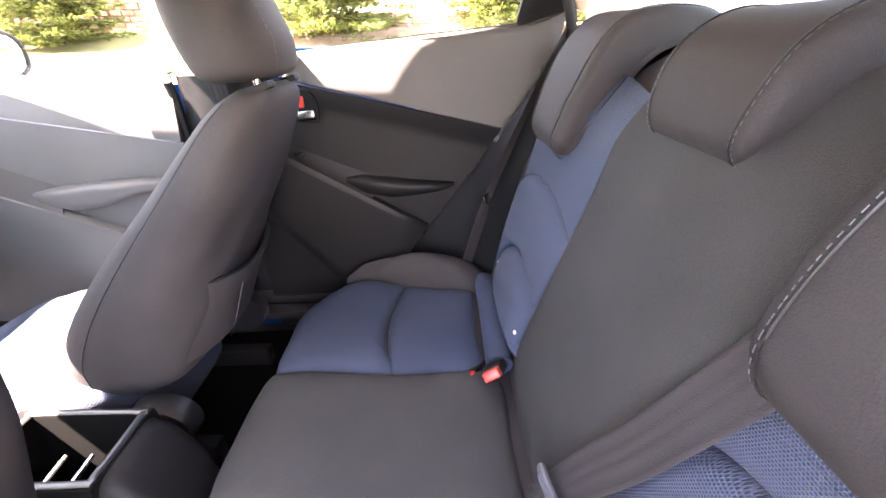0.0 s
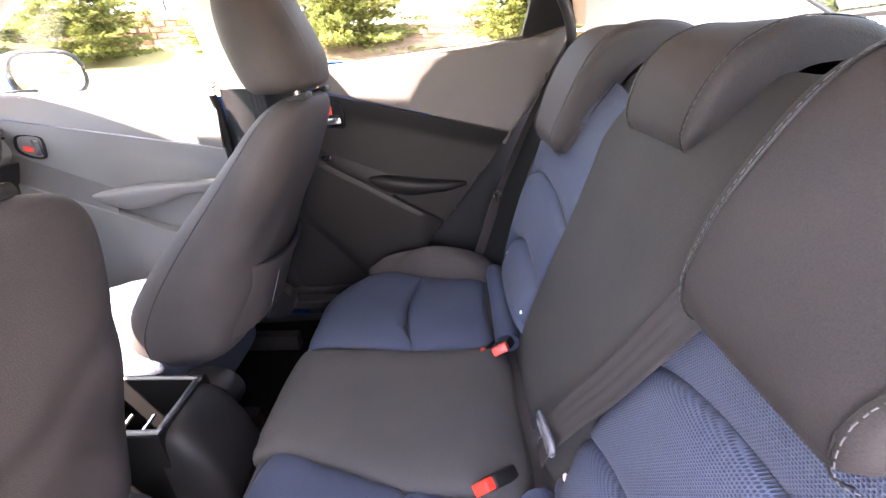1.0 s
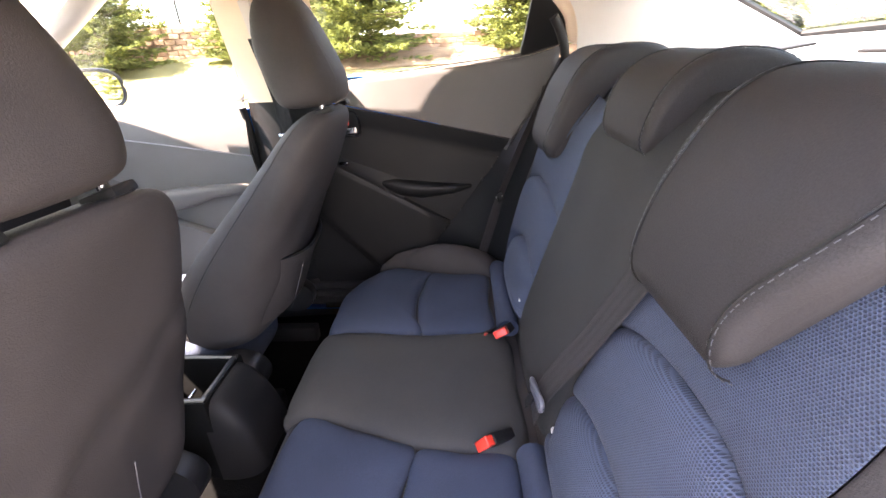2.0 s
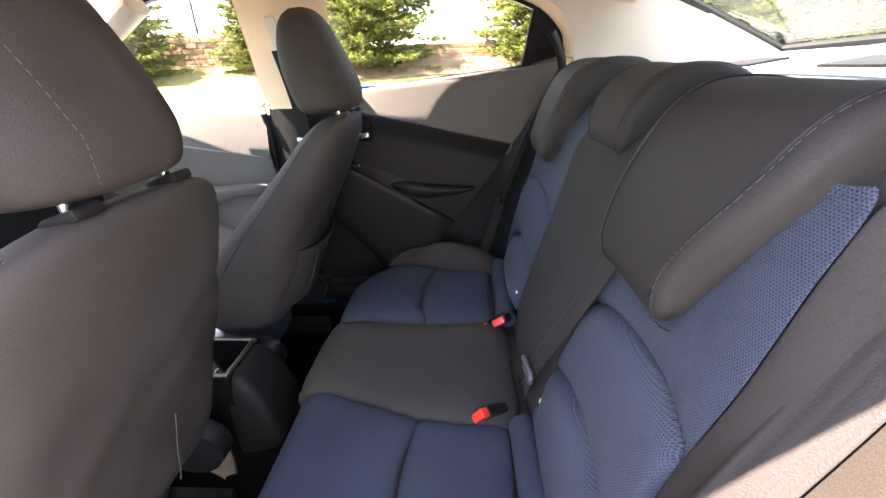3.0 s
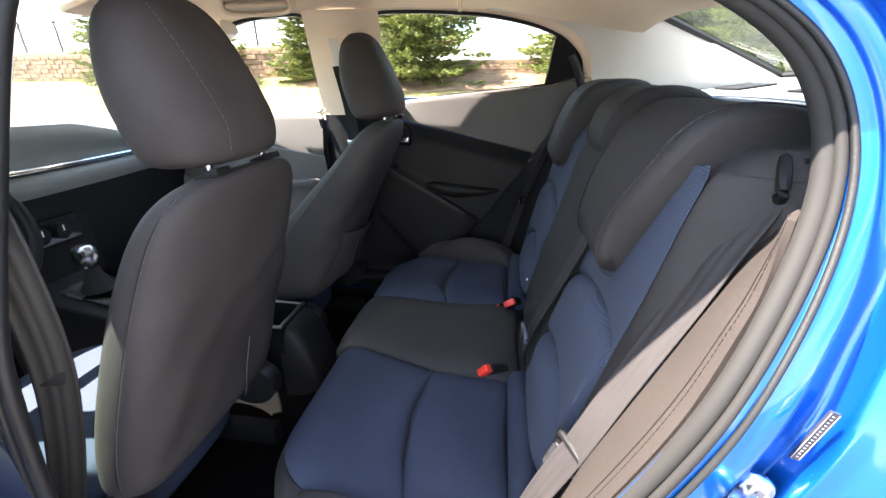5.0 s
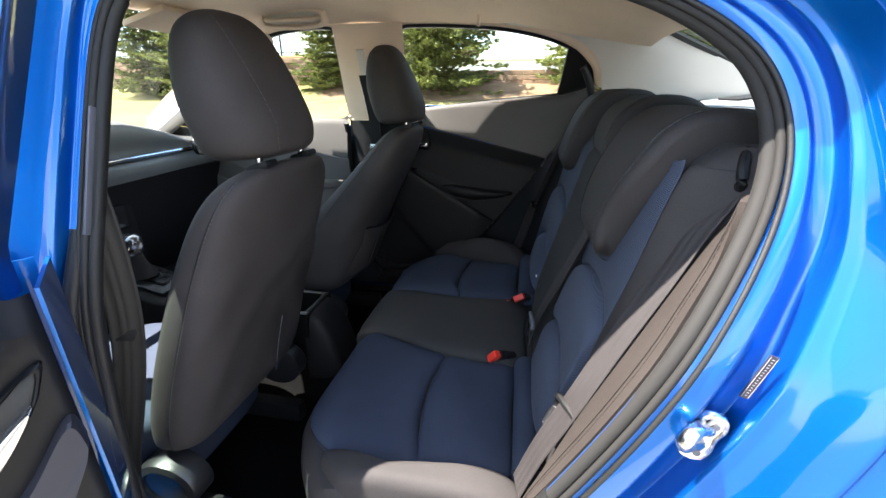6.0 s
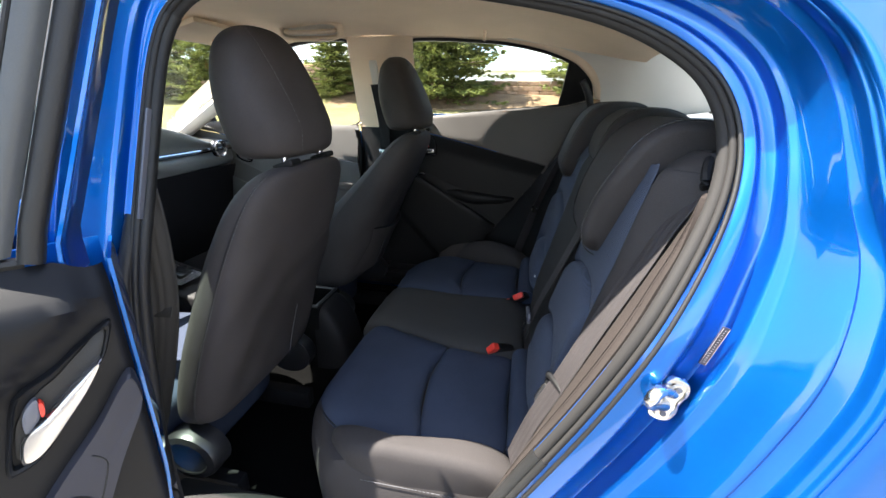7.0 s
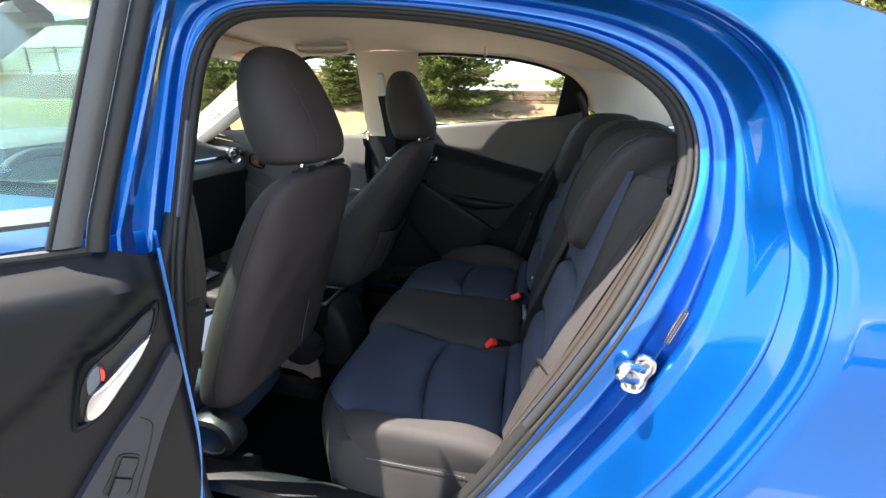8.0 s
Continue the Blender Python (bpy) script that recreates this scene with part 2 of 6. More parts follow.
def pad(outline, surf, depth, n=72, rings=9, power=3.0, sink=0.006, bm=None, centre=None, grow=0.0036, soft=2.2):
    """A pillow over a closed outline in the plane of surf(u, v) -> point, normal."""
    bm = bm or bmesh.new()
    o = curve(outline, n, closed=True)
    d = np.roll(o, -1, 0) - np.roll(o, 1, 0)
    d /= np.linalg.norm(d, axis=1)[:, None]
    turn = sum(a[0] * b[1] - b[0] * a[1] for a, b in zip(o, np.roll(o, -1, 0)))
    o = o + grow * math.copysign(1, turn) * np.stack([d[:, 1], -d[:, 0]], 1)
    c = o.mean(axis=0) if centre is None else np.array(centre, float)
    loops = []
    for k in range(rings):
        f = 1 - (k / rings) ** 1.6
        loop = []
        h = -sink + (depth + sink) * (1 - f ** power) ** (1 / soft)
        for q in o:
            u, v = c + (q - c) * f
            p, nn = surf(u, v)
            loop.append(bm.verts.new(p + nn * h))
        loops.append(loop)
    p, nn = surf(*c)
    tip = bm.verts.new(p + nn * depth)
    for a, b in zip(loops, loops[1:]):
        for i in range(n):
            j = (i + 1) % n
            bm.faces.new((a[i], a[j], b[j], b[i]))
    for i in range(n):
        bm.faces.new((loops[-1][i], loops[-1][(i + 1) % n], tip))
    return bm


def sheet(fn, nu, nv, thick, bm=None, closed_u=False):
    """A thick skin over fn(u, v) -> point, for u, v in 0..1."""
    bm = bm or bmesh.new()
    P = [[Vector(fn(i / nu, j / nv)) for j in range(nv + 1)] for i in range(nu + 1)]
    N = []
    for i in range(nu + 1):
        row = []
        for j in range(nv + 1):
            a = P[min(i + 1, nu)][j] - P[max(i - 1, 0)][j]
            b = P[i][min(j + 1, nv)] - P[i][max(j - 1, 0)]
            row.append(a.cross(b).normalized())
        N.append(row)
    top = [[bm.verts.new(P[i][j]) for j in range(nv + 1)] for i in range(nu + 1)]
    low = [[bm.verts.new(P[i][j] - N[i][j] * thick) for j in range(nv + 1)] for i in range(nu + 1)]
    for i in range(nu):
        for j in range(nv):
            bm.faces.new((top[i][j], top[i + 1][j], top[i + 1][j + 1], top[i][j + 1]))
            bm.faces.new((low[i][j], low[i][j + 1], low[i + 1][j + 1], low[i + 1][j]))
    for i in range(nu):
        for j in (0, nv):
            bm.faces.new((top[i][j], low[i][j], low[i + 1][j], top[i + 1][j]))
    for j in range(nv):
        for i in (0, nu):
            bm.faces.new((top[i][j], top[i][j + 1], low[i][j + 1], low[i][j]))
    return bm


def stitches(path, r=0.0011, length=0.006, gap=0.003, bm=None):
    """Short threads along a path."""
    bm = bm or bmesh.new()
    pts = [Vector(p) for p in path]
    at, on = 0.0, True
    for a, b in zip(pts, pts[1:]):
        d = b - a
        L = d.length
        if L < 1e-6:
            continue
        d /= L
        s = 0.0
        while s < L:
            e = min(L, s + length)
            if e - s > 0.001:
                tube([a + d * s, a + d * (s + (e - s) * 0.5), a + d * e], r, 5, bm=bm)
            s = e + gap
    return bm


def superellipse(cx, cy, a, b, z, n=40, p=3.0, skew=None):
    ring = []
    for k in range(n):
        t = 2 * math.pi * k / n
        c, s = math.cos(t), math.sin(t)
        x = cx + a * math.copysign(abs(c) ** (2 / p), c)
        y = cy + b * math.copysign(abs(s) ** (2 / p), s)
        zz = z if skew is None else z + skew * (x - cx)
        ring.append((x, y, zz))
    return ring


def lerp(a, b, f):
    return a + (b - a) * f


def smooth(a, b, x):
    t = min(1, max(0, (x - a) / (b - a)))
    return t * t * (3 - 2 * t)


def table(x, *pts):
    """Linear look-up."""
    return float(np.interp(x, [p[0] for p in pts], [p[1] for p in pts]))

# ---- the car's shell ----
MID = -0.02                      # the car's middle plane


def side_y(z, half=0.745):
    """Half width of the door aperture at height z."""
    d = z - 0.95
    return half - 0.21 * (d + math.sqrt(d * d + 0.004))


def skin_y(z):
    """Half width of the outer skin at height z."""
    return sum(skin_raw(z + d) for d in (-0.06, -0.04, -0.02, 0.0, 0.02, 0.04, 0.06)) / 7


def skin_raw(z):
    return table(z, (0.2, 0.79), (0.45, 0.82), (0.72, 0.845), (0.86, 0.835), (0.98, 0.828), (1.08, 0.80), (1.25, 0.725), (1.44, 0.645), (1.5, 0.575))


APERTURE = [(-0.425, 0.45), (-0.415, 0.62), (-0.392, 0.81), (-0.372, 0.976), (-0.378, 1.164), (-0.380, 1.281), (-0.363, 1.34), (-0.325, 1.374),
            (-0.26, 1.386), (-0.107, 1.383), (0.044, 1.37), (0.183, 1.348), (0.287, 1.324), (0.361, 1.291), (0.414, 1.252), (0.438, 1.214),
            (0.448, 1.173), (0.444, 1.12), (0.422, 1.06), (0.39, 0.991), (0.352, 0.914), (0.299, 0.807), (0.237, 0.693), (0.174, 0.577),
            (0.10, 0.47), (0.01, 0.37), (-0.2, 0.305), (-0.38, 0.32)]
CUTLINE = [(-0.455, 0.43), (-0.46, 0.60), (-0.445, 0.81), (-0.425, 0.98), (-0.425, 1.17), (-0.425, 1.30), (-0.41, 1.385), (-0.355, 1.428),
           (-0.26, 1.437), (-0.10, 1.437), (0.06, 1.428), (0.21, 1.408), (0.34, 1.382), (0.442, 1.343), (0.505, 1.29), (0.532, 1.235),
           (0.543, 1.185), (0.553, 1.13), (0.573, 1.070), (0.574, 1.0), (0.562, 0.92), (0.515, 0.79), (0.458, 0.68), (0.39, 0.57),
           (0.27, 0.44), (0.06, 0.31), (-0.2, 0.25), (-0.42, 0.27)]
NA = 168


def relax(ring, times):
    """Even out a closed outline."""
    for _ in range(times):
        ring = 0.5 * ring + 0.25 * (np.roll(ring, 1, 0) + np.roll(ring, -1, 0))
    return ring


AP = relax(curve(APERTURE, NA, closed=True), 10)
CUT = relax(curve(CUTLINE, NA, closed=True), 2)
# sections of the jamb from the seal out to the cut line: (across, out)
RECESS = [(-0.02, -0.10), (0.05, 0.0), (0.11, 0.01), (0.130, 0.05), (0.145, 0.065), (0.252, 0.085), (0.272, 0.08), (0.288, 0.05), (0.31, -0.02), (0.335, -0.09), (0.355, -0.13), (0.375, -0.15),
          (0.485, -0.27), (0.505, -0.265), (0.520, -0.18), (0.537, -0.02), (0.548, 0.045), (0.562, 0.065), (0.60, 0.09), (0.63, 0.14), (0.70, 0.33), (0.78, 0.53), (0.815, 0.61), (0.830, 0.64), (0.840, 0.635), (0.850, 0.62),
          (0.93, 0.72), (0.945, 0.76), (0.953, 0.86), (0.963, 0.90), (0.975, 0.905), (0.985, 0.95), (0.992, 0.99), (1.01, 1.0)]
SHALLOW = [(-0.02, -0.10), (0.05, 0.0), (0.11, 0.01), (0.130, 0.06), (0.145, 0.075), (0.252, 0.12), (0.272, 0.125), (0.288, 0.11), (0.31, 0.075), (0.335, 0.045), (0.355, 0.035), (0.375, 0.035),
           (0.485, 0.055), (0.505, 0.075), (0.520, 0.12), (0.537, 0.20), (0.548, 0.235), (0.562, 0.25), (0.60, 0.27), (0.63, 0.30), (0.70, 0.43), (0.78, 0.56), (0.815, 0.62), (0.830, 0.645), (0.840, 0.64), (0.850, 0.625),
           (0.93, 0.72), (0.945, 0.76), (0.953, 0.86), (0.963, 0.90), (0.975, 0.905), (0.985, 0.95), (0.992, 0.99), (1.01, 1.0)]


def jamb_ring(f, lift=0.0, s=-1):
    """A loop between the aperture and the cut line: f across, lift out."""
    ring = []
    for a, b in zip(AP, CUT):
        x, z = a[0] + (b[0] - a[0]) * f, a[1] + (b[1] - a[1]) * f
        ya, yb = side_y(a[1]), max(skin_y(b[1]) - 0.004, side_y(b[1]) + 0.03)
        deep = smooth(0.20, 0.44, b[0]) * smooth(1.17, 0.98, b[1])
        ring.append((x, s * (lerp(ya, yb, lerp(table(f, *SHALLOW), table(f, *RECESS), deep)) + lift), z))
    return ring


body = thing("car_body", "bright metallic blue sedan body with an open rear door", "car", kind="structure")
part("door_jamb", loft([jamb_ring(f) for f, _ in RECESS], True, False), PAINT, body, "glossy blue painted door jamb", angle=60)

# outer quarter panel, from the cut line back to the tail
TAIL = {8: (-0.26, 1.462), 9: (-0.10, 1.464), 10: (0.07, 1.458), 11: (0.24, 1.44), 12: (0.40, 1.405), 13: (0.53, 1.36), 14: (0.67, 1.303), 15: (0.84, 1.22), 16: (1.05, 1.12),
        17: (1.35, 1.06), 18: (1.75, 1.04), 19: (1.98, 1.0), 20: (1.98, 0.9), 21: (1.98, 0.75), 22: (1.95, 0.5), 23: (1.75, 0.33), 24: (1.0, 0.28), 25: (0.2, 0.25)}
keys_ = sorted(TAIL)
rows_a = curve([CUTLINE[k] for k in keys_], 110)
rows_c = curve([TAIL[k] for k in keys_], 110)


def quarter(s):
    def fn(u, v):
        i = min(109, int(round(u * 109)))
        v = v ** 1.8
        a, c = rows_a[i], rows_c[i]
        x, z = lerp(a[0], c[0], v), lerp(a[1], c[1], v)
        edge = 0.006 * (1 - smooth(0.0, 0.010, v))
        narrow = 0.10 * smooth(0.9, 2.0, x) ** 2
        half = skin_y(z)
        if s > 0:
            half -= 0.060 * smooth(1.0, 1.2, z)
            z += 0.035 * smooth(1.25, 1.38, z)
        return (x + 0.002, s * (half - edge - narrow), z)
    return fn


part("quarter_panel", sheet(quarter(-1), 109, 40, -0.004), PAINT, body, angle=60)
part("quarter_panel", sheet(quarter(1), 109, 24, 0.004), PAINT, body, angle=60)

# pillar between the doors, outer skin
part("pillar_skin", sheet(lambda u, v: (lerp(-0.505, -0.432, v), -skin_y(lerp(0.36, 1.43, u)) + 0.022, lerp(0.36, 1.43, u)), 30, 3, -0.004), PAINT, body)
# roof skin and the cross panels that close the shell
part("roof_panel", sheet(lambda u, v: (lerp(-0.90 - 0.16 * (1 - (2 * v - 1) ** 2), 0.60, u), lerp(-0.640, table(lerp(-0.90, 0.60, u), (-0.22, 0.600), (-0.16, 0.612), (-0.08, 0.6235), (0.0, 0.629), (0.11, 0.633), (0.3, 0.645)), v), 1.462 + 0.035 * v + 0.045 * (1 - (2 * v - 1) ** 2) - 0.10 * smooth(0.55, 1.0, u) ** 2 * 1.0 - 0.03 * (1 - u) ** 3), 24, 16, -0.004), PAINT, body)
part("trunk_deck", sheet(lambda u, v: (lerp(1.08, 1.95, u), lerp(-0.70, 0.70, v), 1.12 - 0.06 * u + 0.012 * (1 - (2 * v - 1) ** 2)), 8, 10, -0.004), PAINT, body)
part("tail_panel", sheet(lambda u, v: (1.95 + 0.05 * math.sin(math.pi * u), lerp(-0.72, 0.72, v), lerp(0.30, 1.05, u)), 8, 10, 0.004), PAINT, body)
part("bonnet", sheet(lambda u, v: (lerp(-2.45, -1.62, u), lerp(-0.78, 0.78, v), 0.80 + 0.20 * math.sin(u * 1.57) + 0.03 * (1 - (2 * v - 1) ** 2)), 10, 12, 0.004), PAINT, body)
part("nose_panel", sheet(lambda u, v: (-2.45 - 0.12 * math.sin(math.pi * u), lerp(-0.74, 0.74, v), lerp(0.25, 0.80, u)), 8, 10, -0.004), PAINT, body)
for s in (-1, 1):
    part("front_wing", sheet(lambda u, v, s=s: (lerp(-2.45, -1.40, u), s * (skin_y(lerp(0.25, 0.98, v)) - 0.08 * (1 - u) ** 2), lerp(0.25, lerp(0.80, 0.99, u), v)), 10, 8, 0.004 * s), PAINT, body)
    part("side_sill", sheet(lambda u, v, s=s: (lerp(-1.45, 0.5, u), s * lerp(0.80, 0.68, v), 0.23 + 0.06 * math.sin(v * 1.7)), 12, 6, 0.004 * s), PAINT, body)
part("underbody", box((4.2, 1.5, 0.03), (-0.25, 0, 0.215), 0.005), RUBBER, body)
for wx in (-1.62, 0.95):
    for s in (-1, 1):
        tyre = part("wheel", disc(0.30, 0.185, (wx, s * 0.735, 0.30), (0, 1, 0), 40, 0.03), RUBBER, body, "black tyre on an alloy wheel")
        part("rim", disc(0.20, 0.02, (wx, s * 0.829, 0.30), (0, 1, 0), 30, 0.006), SILVER, tyre)

# rubber and cloth seals round the left aperture
ring_seal = [(x, y + 0.006, z) for x, y, z in jamb_ring(0.03)]


def runs(ring):
    """The ring's cloth-covered stretch over the rear and top, and its black rest."""
    cloth = [q[2] > (0.735 if q[0] > 0 else 1.335) for q in ring]
    first = next(k for k in range(len(ring)) if cloth[k] and not cloth[k - 1])
    turned = ring[first:] + ring[:first]
    n = sum(cloth)
    return turned[:n + 1], turned[n:] + turned[:1]


upper, lower = runs(ring_seal)
part("door_seal", tube(upper, 0.0096, 10), SEAL, body, "brown-grey cloth-covered door seal", angle=80)
part("door_seal", tube(lower, 0.0112, 10), RUBBER, body, "black rubber door seal", angle=80)
ring_lip = [(x, y - 0.004, z) for x, y, z in jamb_ring(0.125)]
part("seal_lip", tube(ring_lip, 0.0032, 8, True), RUBBER, body, "black rubber seal lip", angle=80)
front_lip = [(x, y + 0.016 * smooth(0.90, 1.06, z), z) for x, y, z in jamb_ring(0.27, 0.004) if x < -0.36 and 0.42 < z < 1.07]
front_lip.sort(key=lambda q: q[2])
part("pillar_seal", tube(front_lip, 0.011, 8), RUBBER, body, "black rubber seal on the door pillar", angle=80)
ring_rib = [(x, y - 0.003, z) for x, y, z in jamb_ring(0.062)]
upper, lower = runs(ring_rib)
part("seal_rib", tube(upper, 0.0046, 8), SEAL, body, "outer rib of the cloth seal", angle=80)
part("seal_rib", tube(lower, 0.0058, 8), RUBBER, body, "outer rib of the black seal", angle=80)
ring_r = [(x, -y - 0.022, z + 0.075 * smooth(1.18, 1.36, z)) for x, y, z in jamb_ring(-0.02)]
ring_r = sorted([q for q in ring_r if q[0] > 0.02 and q[2] < 1.30], key=lambda q: q[2])
part("door_seal", tube(ring_r, 0.014, 8), RUBBER, body, "black rubber seal of the closed rear door", angle=80)

# striker and its plate on the jamb
striker = new("striker")
striker.parent = body
tagged(striker, "bright zinc door striker loop on its bolted plate")


SC = Vector((0.4155, -0.7325, 0.8575))
ax = Vector((0.30, 0, 0.954))                       # along the two screws
ac = Vector((0.954, 0, -0.30))
out_ = Vector((0, -1, 0))


def on_striker(a, b, c):
    return tuple(SC + ax * a + ac * b + out_ * c)


lobes = [(0.034, 0.0), (0.030, 0.013), (0.016, 0.018), (0.0, 0.015), (-0.016, 0.018), (-0.030, 0.013), (-0.034, 0.0), (-0.030, -0.013), (-0.014, -0.017), (0.0, -0.016), (0.014, -0.017), (0.030, -0.013)]
lobes = curve(lobes, 48, True)
part("plate", loft([[on_striker(a * k, b * k, c) for a, b in lobes] for k, c in ((1.0, 0.0), (1.0, 0.003), (0.95, 0.006), (0.80, 0.0065), (0.72, 0.004))]), STEEL, striker)
tip = Vector((-0.030, -0.036, 0.022))
legs = [SC + ax * 0.011 + out_ * 0.004, SC + ax * 0.012 + tip * 0.5, SC + ax * 0.010 + tip * 0.95, SC + tip * 1.08, SC - ax * 0.008 + tip * 0.95, SC - ax * 0.011 + tip * 0.5, SC - ax * 0.010 + out_ * 0.004]
part("loop", tube(curve([tuple(q) for q in legs], 28), 0.0080, 10), STEEL, striker)
for k in (-1, 1):
    part("screw", disc(0.0085, 0.005, on_striker(0.020 * k, 0.002, 0.006), (0, 1, 0), 18, 0.0018), STEEL, striker)
    part("screw_socket", disc(0.0042, 0.002, on_striker(0.020 * k, 0.002, 0.0088), (0, 1, 0), 6, 0), GREYPLASTIC, striker)

# sticker with an unreadable row of characters
st = Matrix.Translation((0.453, -0.7325, 0.9395)) @ Euler((0, radians(-72.5), 0)).to_matrix().to_4x4()
bm = box((0.0555, 0.0024, 0.0084), (0, 0, 0), 0)
bmesh.ops.transform(bm, matrix=st, verts=bm.verts)
label_ = part("identity_sticker", bm, STICKER, body, "small black sticker with plain white bars", smooth=False)
bm = bmesh.new()
for k in range(15):
    box((0.0008, 0.0008, 0.0020), (-0.0238 + k * 0.0034, -0.0013, 0), 0, bm=bm)
for dz in (-0.0036, 0.0036):
    box((0.0535, 0.0008, 0.0003), (0, -0.0013, dz), 0, bm=bm)
bmesh.ops.transform(bm, matrix=st, verts=bm.verts)
part("sticker_bars", bm, mat("grey_print", (0.26, 0.25, 0.27), 0.5, wear=0.05), label_, smooth=False)

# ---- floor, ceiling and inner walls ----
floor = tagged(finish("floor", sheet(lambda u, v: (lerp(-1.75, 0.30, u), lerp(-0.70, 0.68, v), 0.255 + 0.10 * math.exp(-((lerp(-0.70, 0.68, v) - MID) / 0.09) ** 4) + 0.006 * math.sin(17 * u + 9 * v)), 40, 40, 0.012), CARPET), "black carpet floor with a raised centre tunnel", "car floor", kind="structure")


def liner(u, v):
    x = lerp(-0.92 - 0.13 * (1 - (2 * v - 1) ** 2), 0.60, u)
    yl, yr = -0.545, 0.545
    y = lerp(yl, yr, v)
    edge_l = table(x, (-0.9, 1.37), (-0.4, 1.392), (-0.1, 1.398), (0.1, 1.385), (0.3, 1.34), (0.6, 1.28))
    edge_r = table(x, (-0.9, 1.435), (-0.6, 1.462), (-0.2, 1.460), (0.1, 1.445), (0.3, 1.415), (0.45, 1.40), (0.6, 1.38))
    crown = 0.055 * (1 - abs(2 * v - 1) ** 2.4)
    return (x, y, lerp(edge_l, edge_r, v) + crown - 0.03 * smooth(0.75, 1.0, u))


tagged(finish("ceiling", sheet(liner, 36, 30, -0.008), HEADLINER), "beige cloth headliner of the car", "car ceiling", kind="structure")


def wall_r(x, z):
    return (x, 0.70 - max(0.0, z - 1.12) * 0.42, z)


# right window openings: glass, black quarter panel, dark surround and pale pillar trims
R_OPEN = [(-0.258, 1.147), (-0.113, 1.164), (0.095, 1.186), (0.313, 1.206), (0.432, 1.236), (0.437, 1.263), (0.421, 1.301), (0.356, 1.357), (0.251, 1.398),
          (0.095, 1.429), (-0.092, 1.444), (-0.216, 1.448), (-0.284, 1.444), (-0.315, 1.412), (-0.320, 1.355), (-0.304, 1.251)]
F_OPEN = [(-0.603, 1.108), (-0.577, 1.199), (-0.557, 1.303), (-0.540, 1.391), (-0.548, 1.436), (-0.600, 1.452), (-0.714, 1.449), (-0.839, 1.432), (-1.005, 1.378), (-1.192, 1.287),
          (-1.358, 1.199), (-1.502, 1.121), (-1.524, 1.094), (-1.344, 1.081), (-1.089, 1.088), (-0.834, 1.098)]


def ring_frame(pts, n, grow, wall, off):
    """Loops round an opening, grown by grow metres, lying off the wall."""
    o = curve(pts, n, closed=True)
    nxt, prv = np.roll(o, -1, 0), np.roll(o, 1, 0)
    d = nxt - prv
    d /= np.linalg.norm(d, axis=1)[:, None]
    nrm = np.stack([d[:, 1], -d[:, 0]], 1)
    out = []
    for q, m in zip(o, nrm):
        g = grow if grow < 0.01 else lerp(grow, 0.007, smooth(0.3, 0.8, -m[1]))
        p = q + m * g
        x, y, z = wall(*p)
        out.append((x, y - off, z))
    return out


def pane(pts, n, wall, off, thick=0.004):
    bm = bmesh.new()
    a = ring_frame(pts, n, 0.004, wall, off)
    b = [(x, y + thick, z) for x, y, z in a]
    return loft([a, b], True, True, bm)


def orient(pts):
    """Make the outline run so that growing it moves outwards."""
    area = sum(p[0] * q[1] - q[0] * p[1] for p, q in zip(pts, pts[1:] + pts[:1]))
    return pts if area > 0 else pts[::-1]


R_OPEN, F_OPEN = orient(R_OPEN), orient(F_OPEN)
right_wall = thing("wall_right", "pale pillar trim along the closed side of the car", "car wall", kind="structure")


def surround(pts, name, material, steps, parent, wall=wall_r, n=96):
    return part(name, loft([ring_frame(pts, n, g, wall, o) for g, o in steps], True, False), material, parent, angle=50)


surround(R_OPEN, "window_rubber", RUBBER, [(-0.004, -0.02), (-0.004, 0.002), (0.006, 0.006), (0.008, -0.01)], right_wall)
surround(F_OPEN, "window_rubber", RUBBER, [(-0.004, -0.02), (-0.004, 0.002), (0.006, 0.006), (0.008, -0.01)], right_wall)
surround(R_OPEN, "window_trim", HEADLINER, [(0.006, -0.012), (0.007, 0.004), (0.012, 0.012), (0.03, 0.018), (0.06, 0.014)], right_wall)
surround(F_OPEN, "window_trim", HEADLINER, [(0.006, -0.012), (0.007, 0.004), (0.012, 0.012), (0.03, 0.018), (0.06, 0.014)], right_wall)
gl = part("window_pane", pane(R_OPEN, 64, wall_r, -0.018), GLASS, right_wall, "clear rear side glass")
gl.visible_shadow = False
gl = part("window_pane", pane(F_OPEN, 64, wall_r, -0.018), GLASS, right_wall, "clear front side glass")
gl.visible_shadow = False
QP = orient([(0.325, 1.204), (0.375, 1.222), (0.432, 1.236), (0.443, 1.263), (0.427, 1.303), (0.390, 1.339), (0.349, 1.365), (0.340, 1.334), (0.331, 1.261)])
part("quarter_blank", loft([ring_frame(QP, 40, 0.006, wall_r, -0.008), ring_frame(QP, 40, 0.004, wall_r, 0.004), ring_frame(QP, 40, -0.004, wall_r, 0.006)], True, True), DARKTRIM, right_wall, "black quarter window blank")

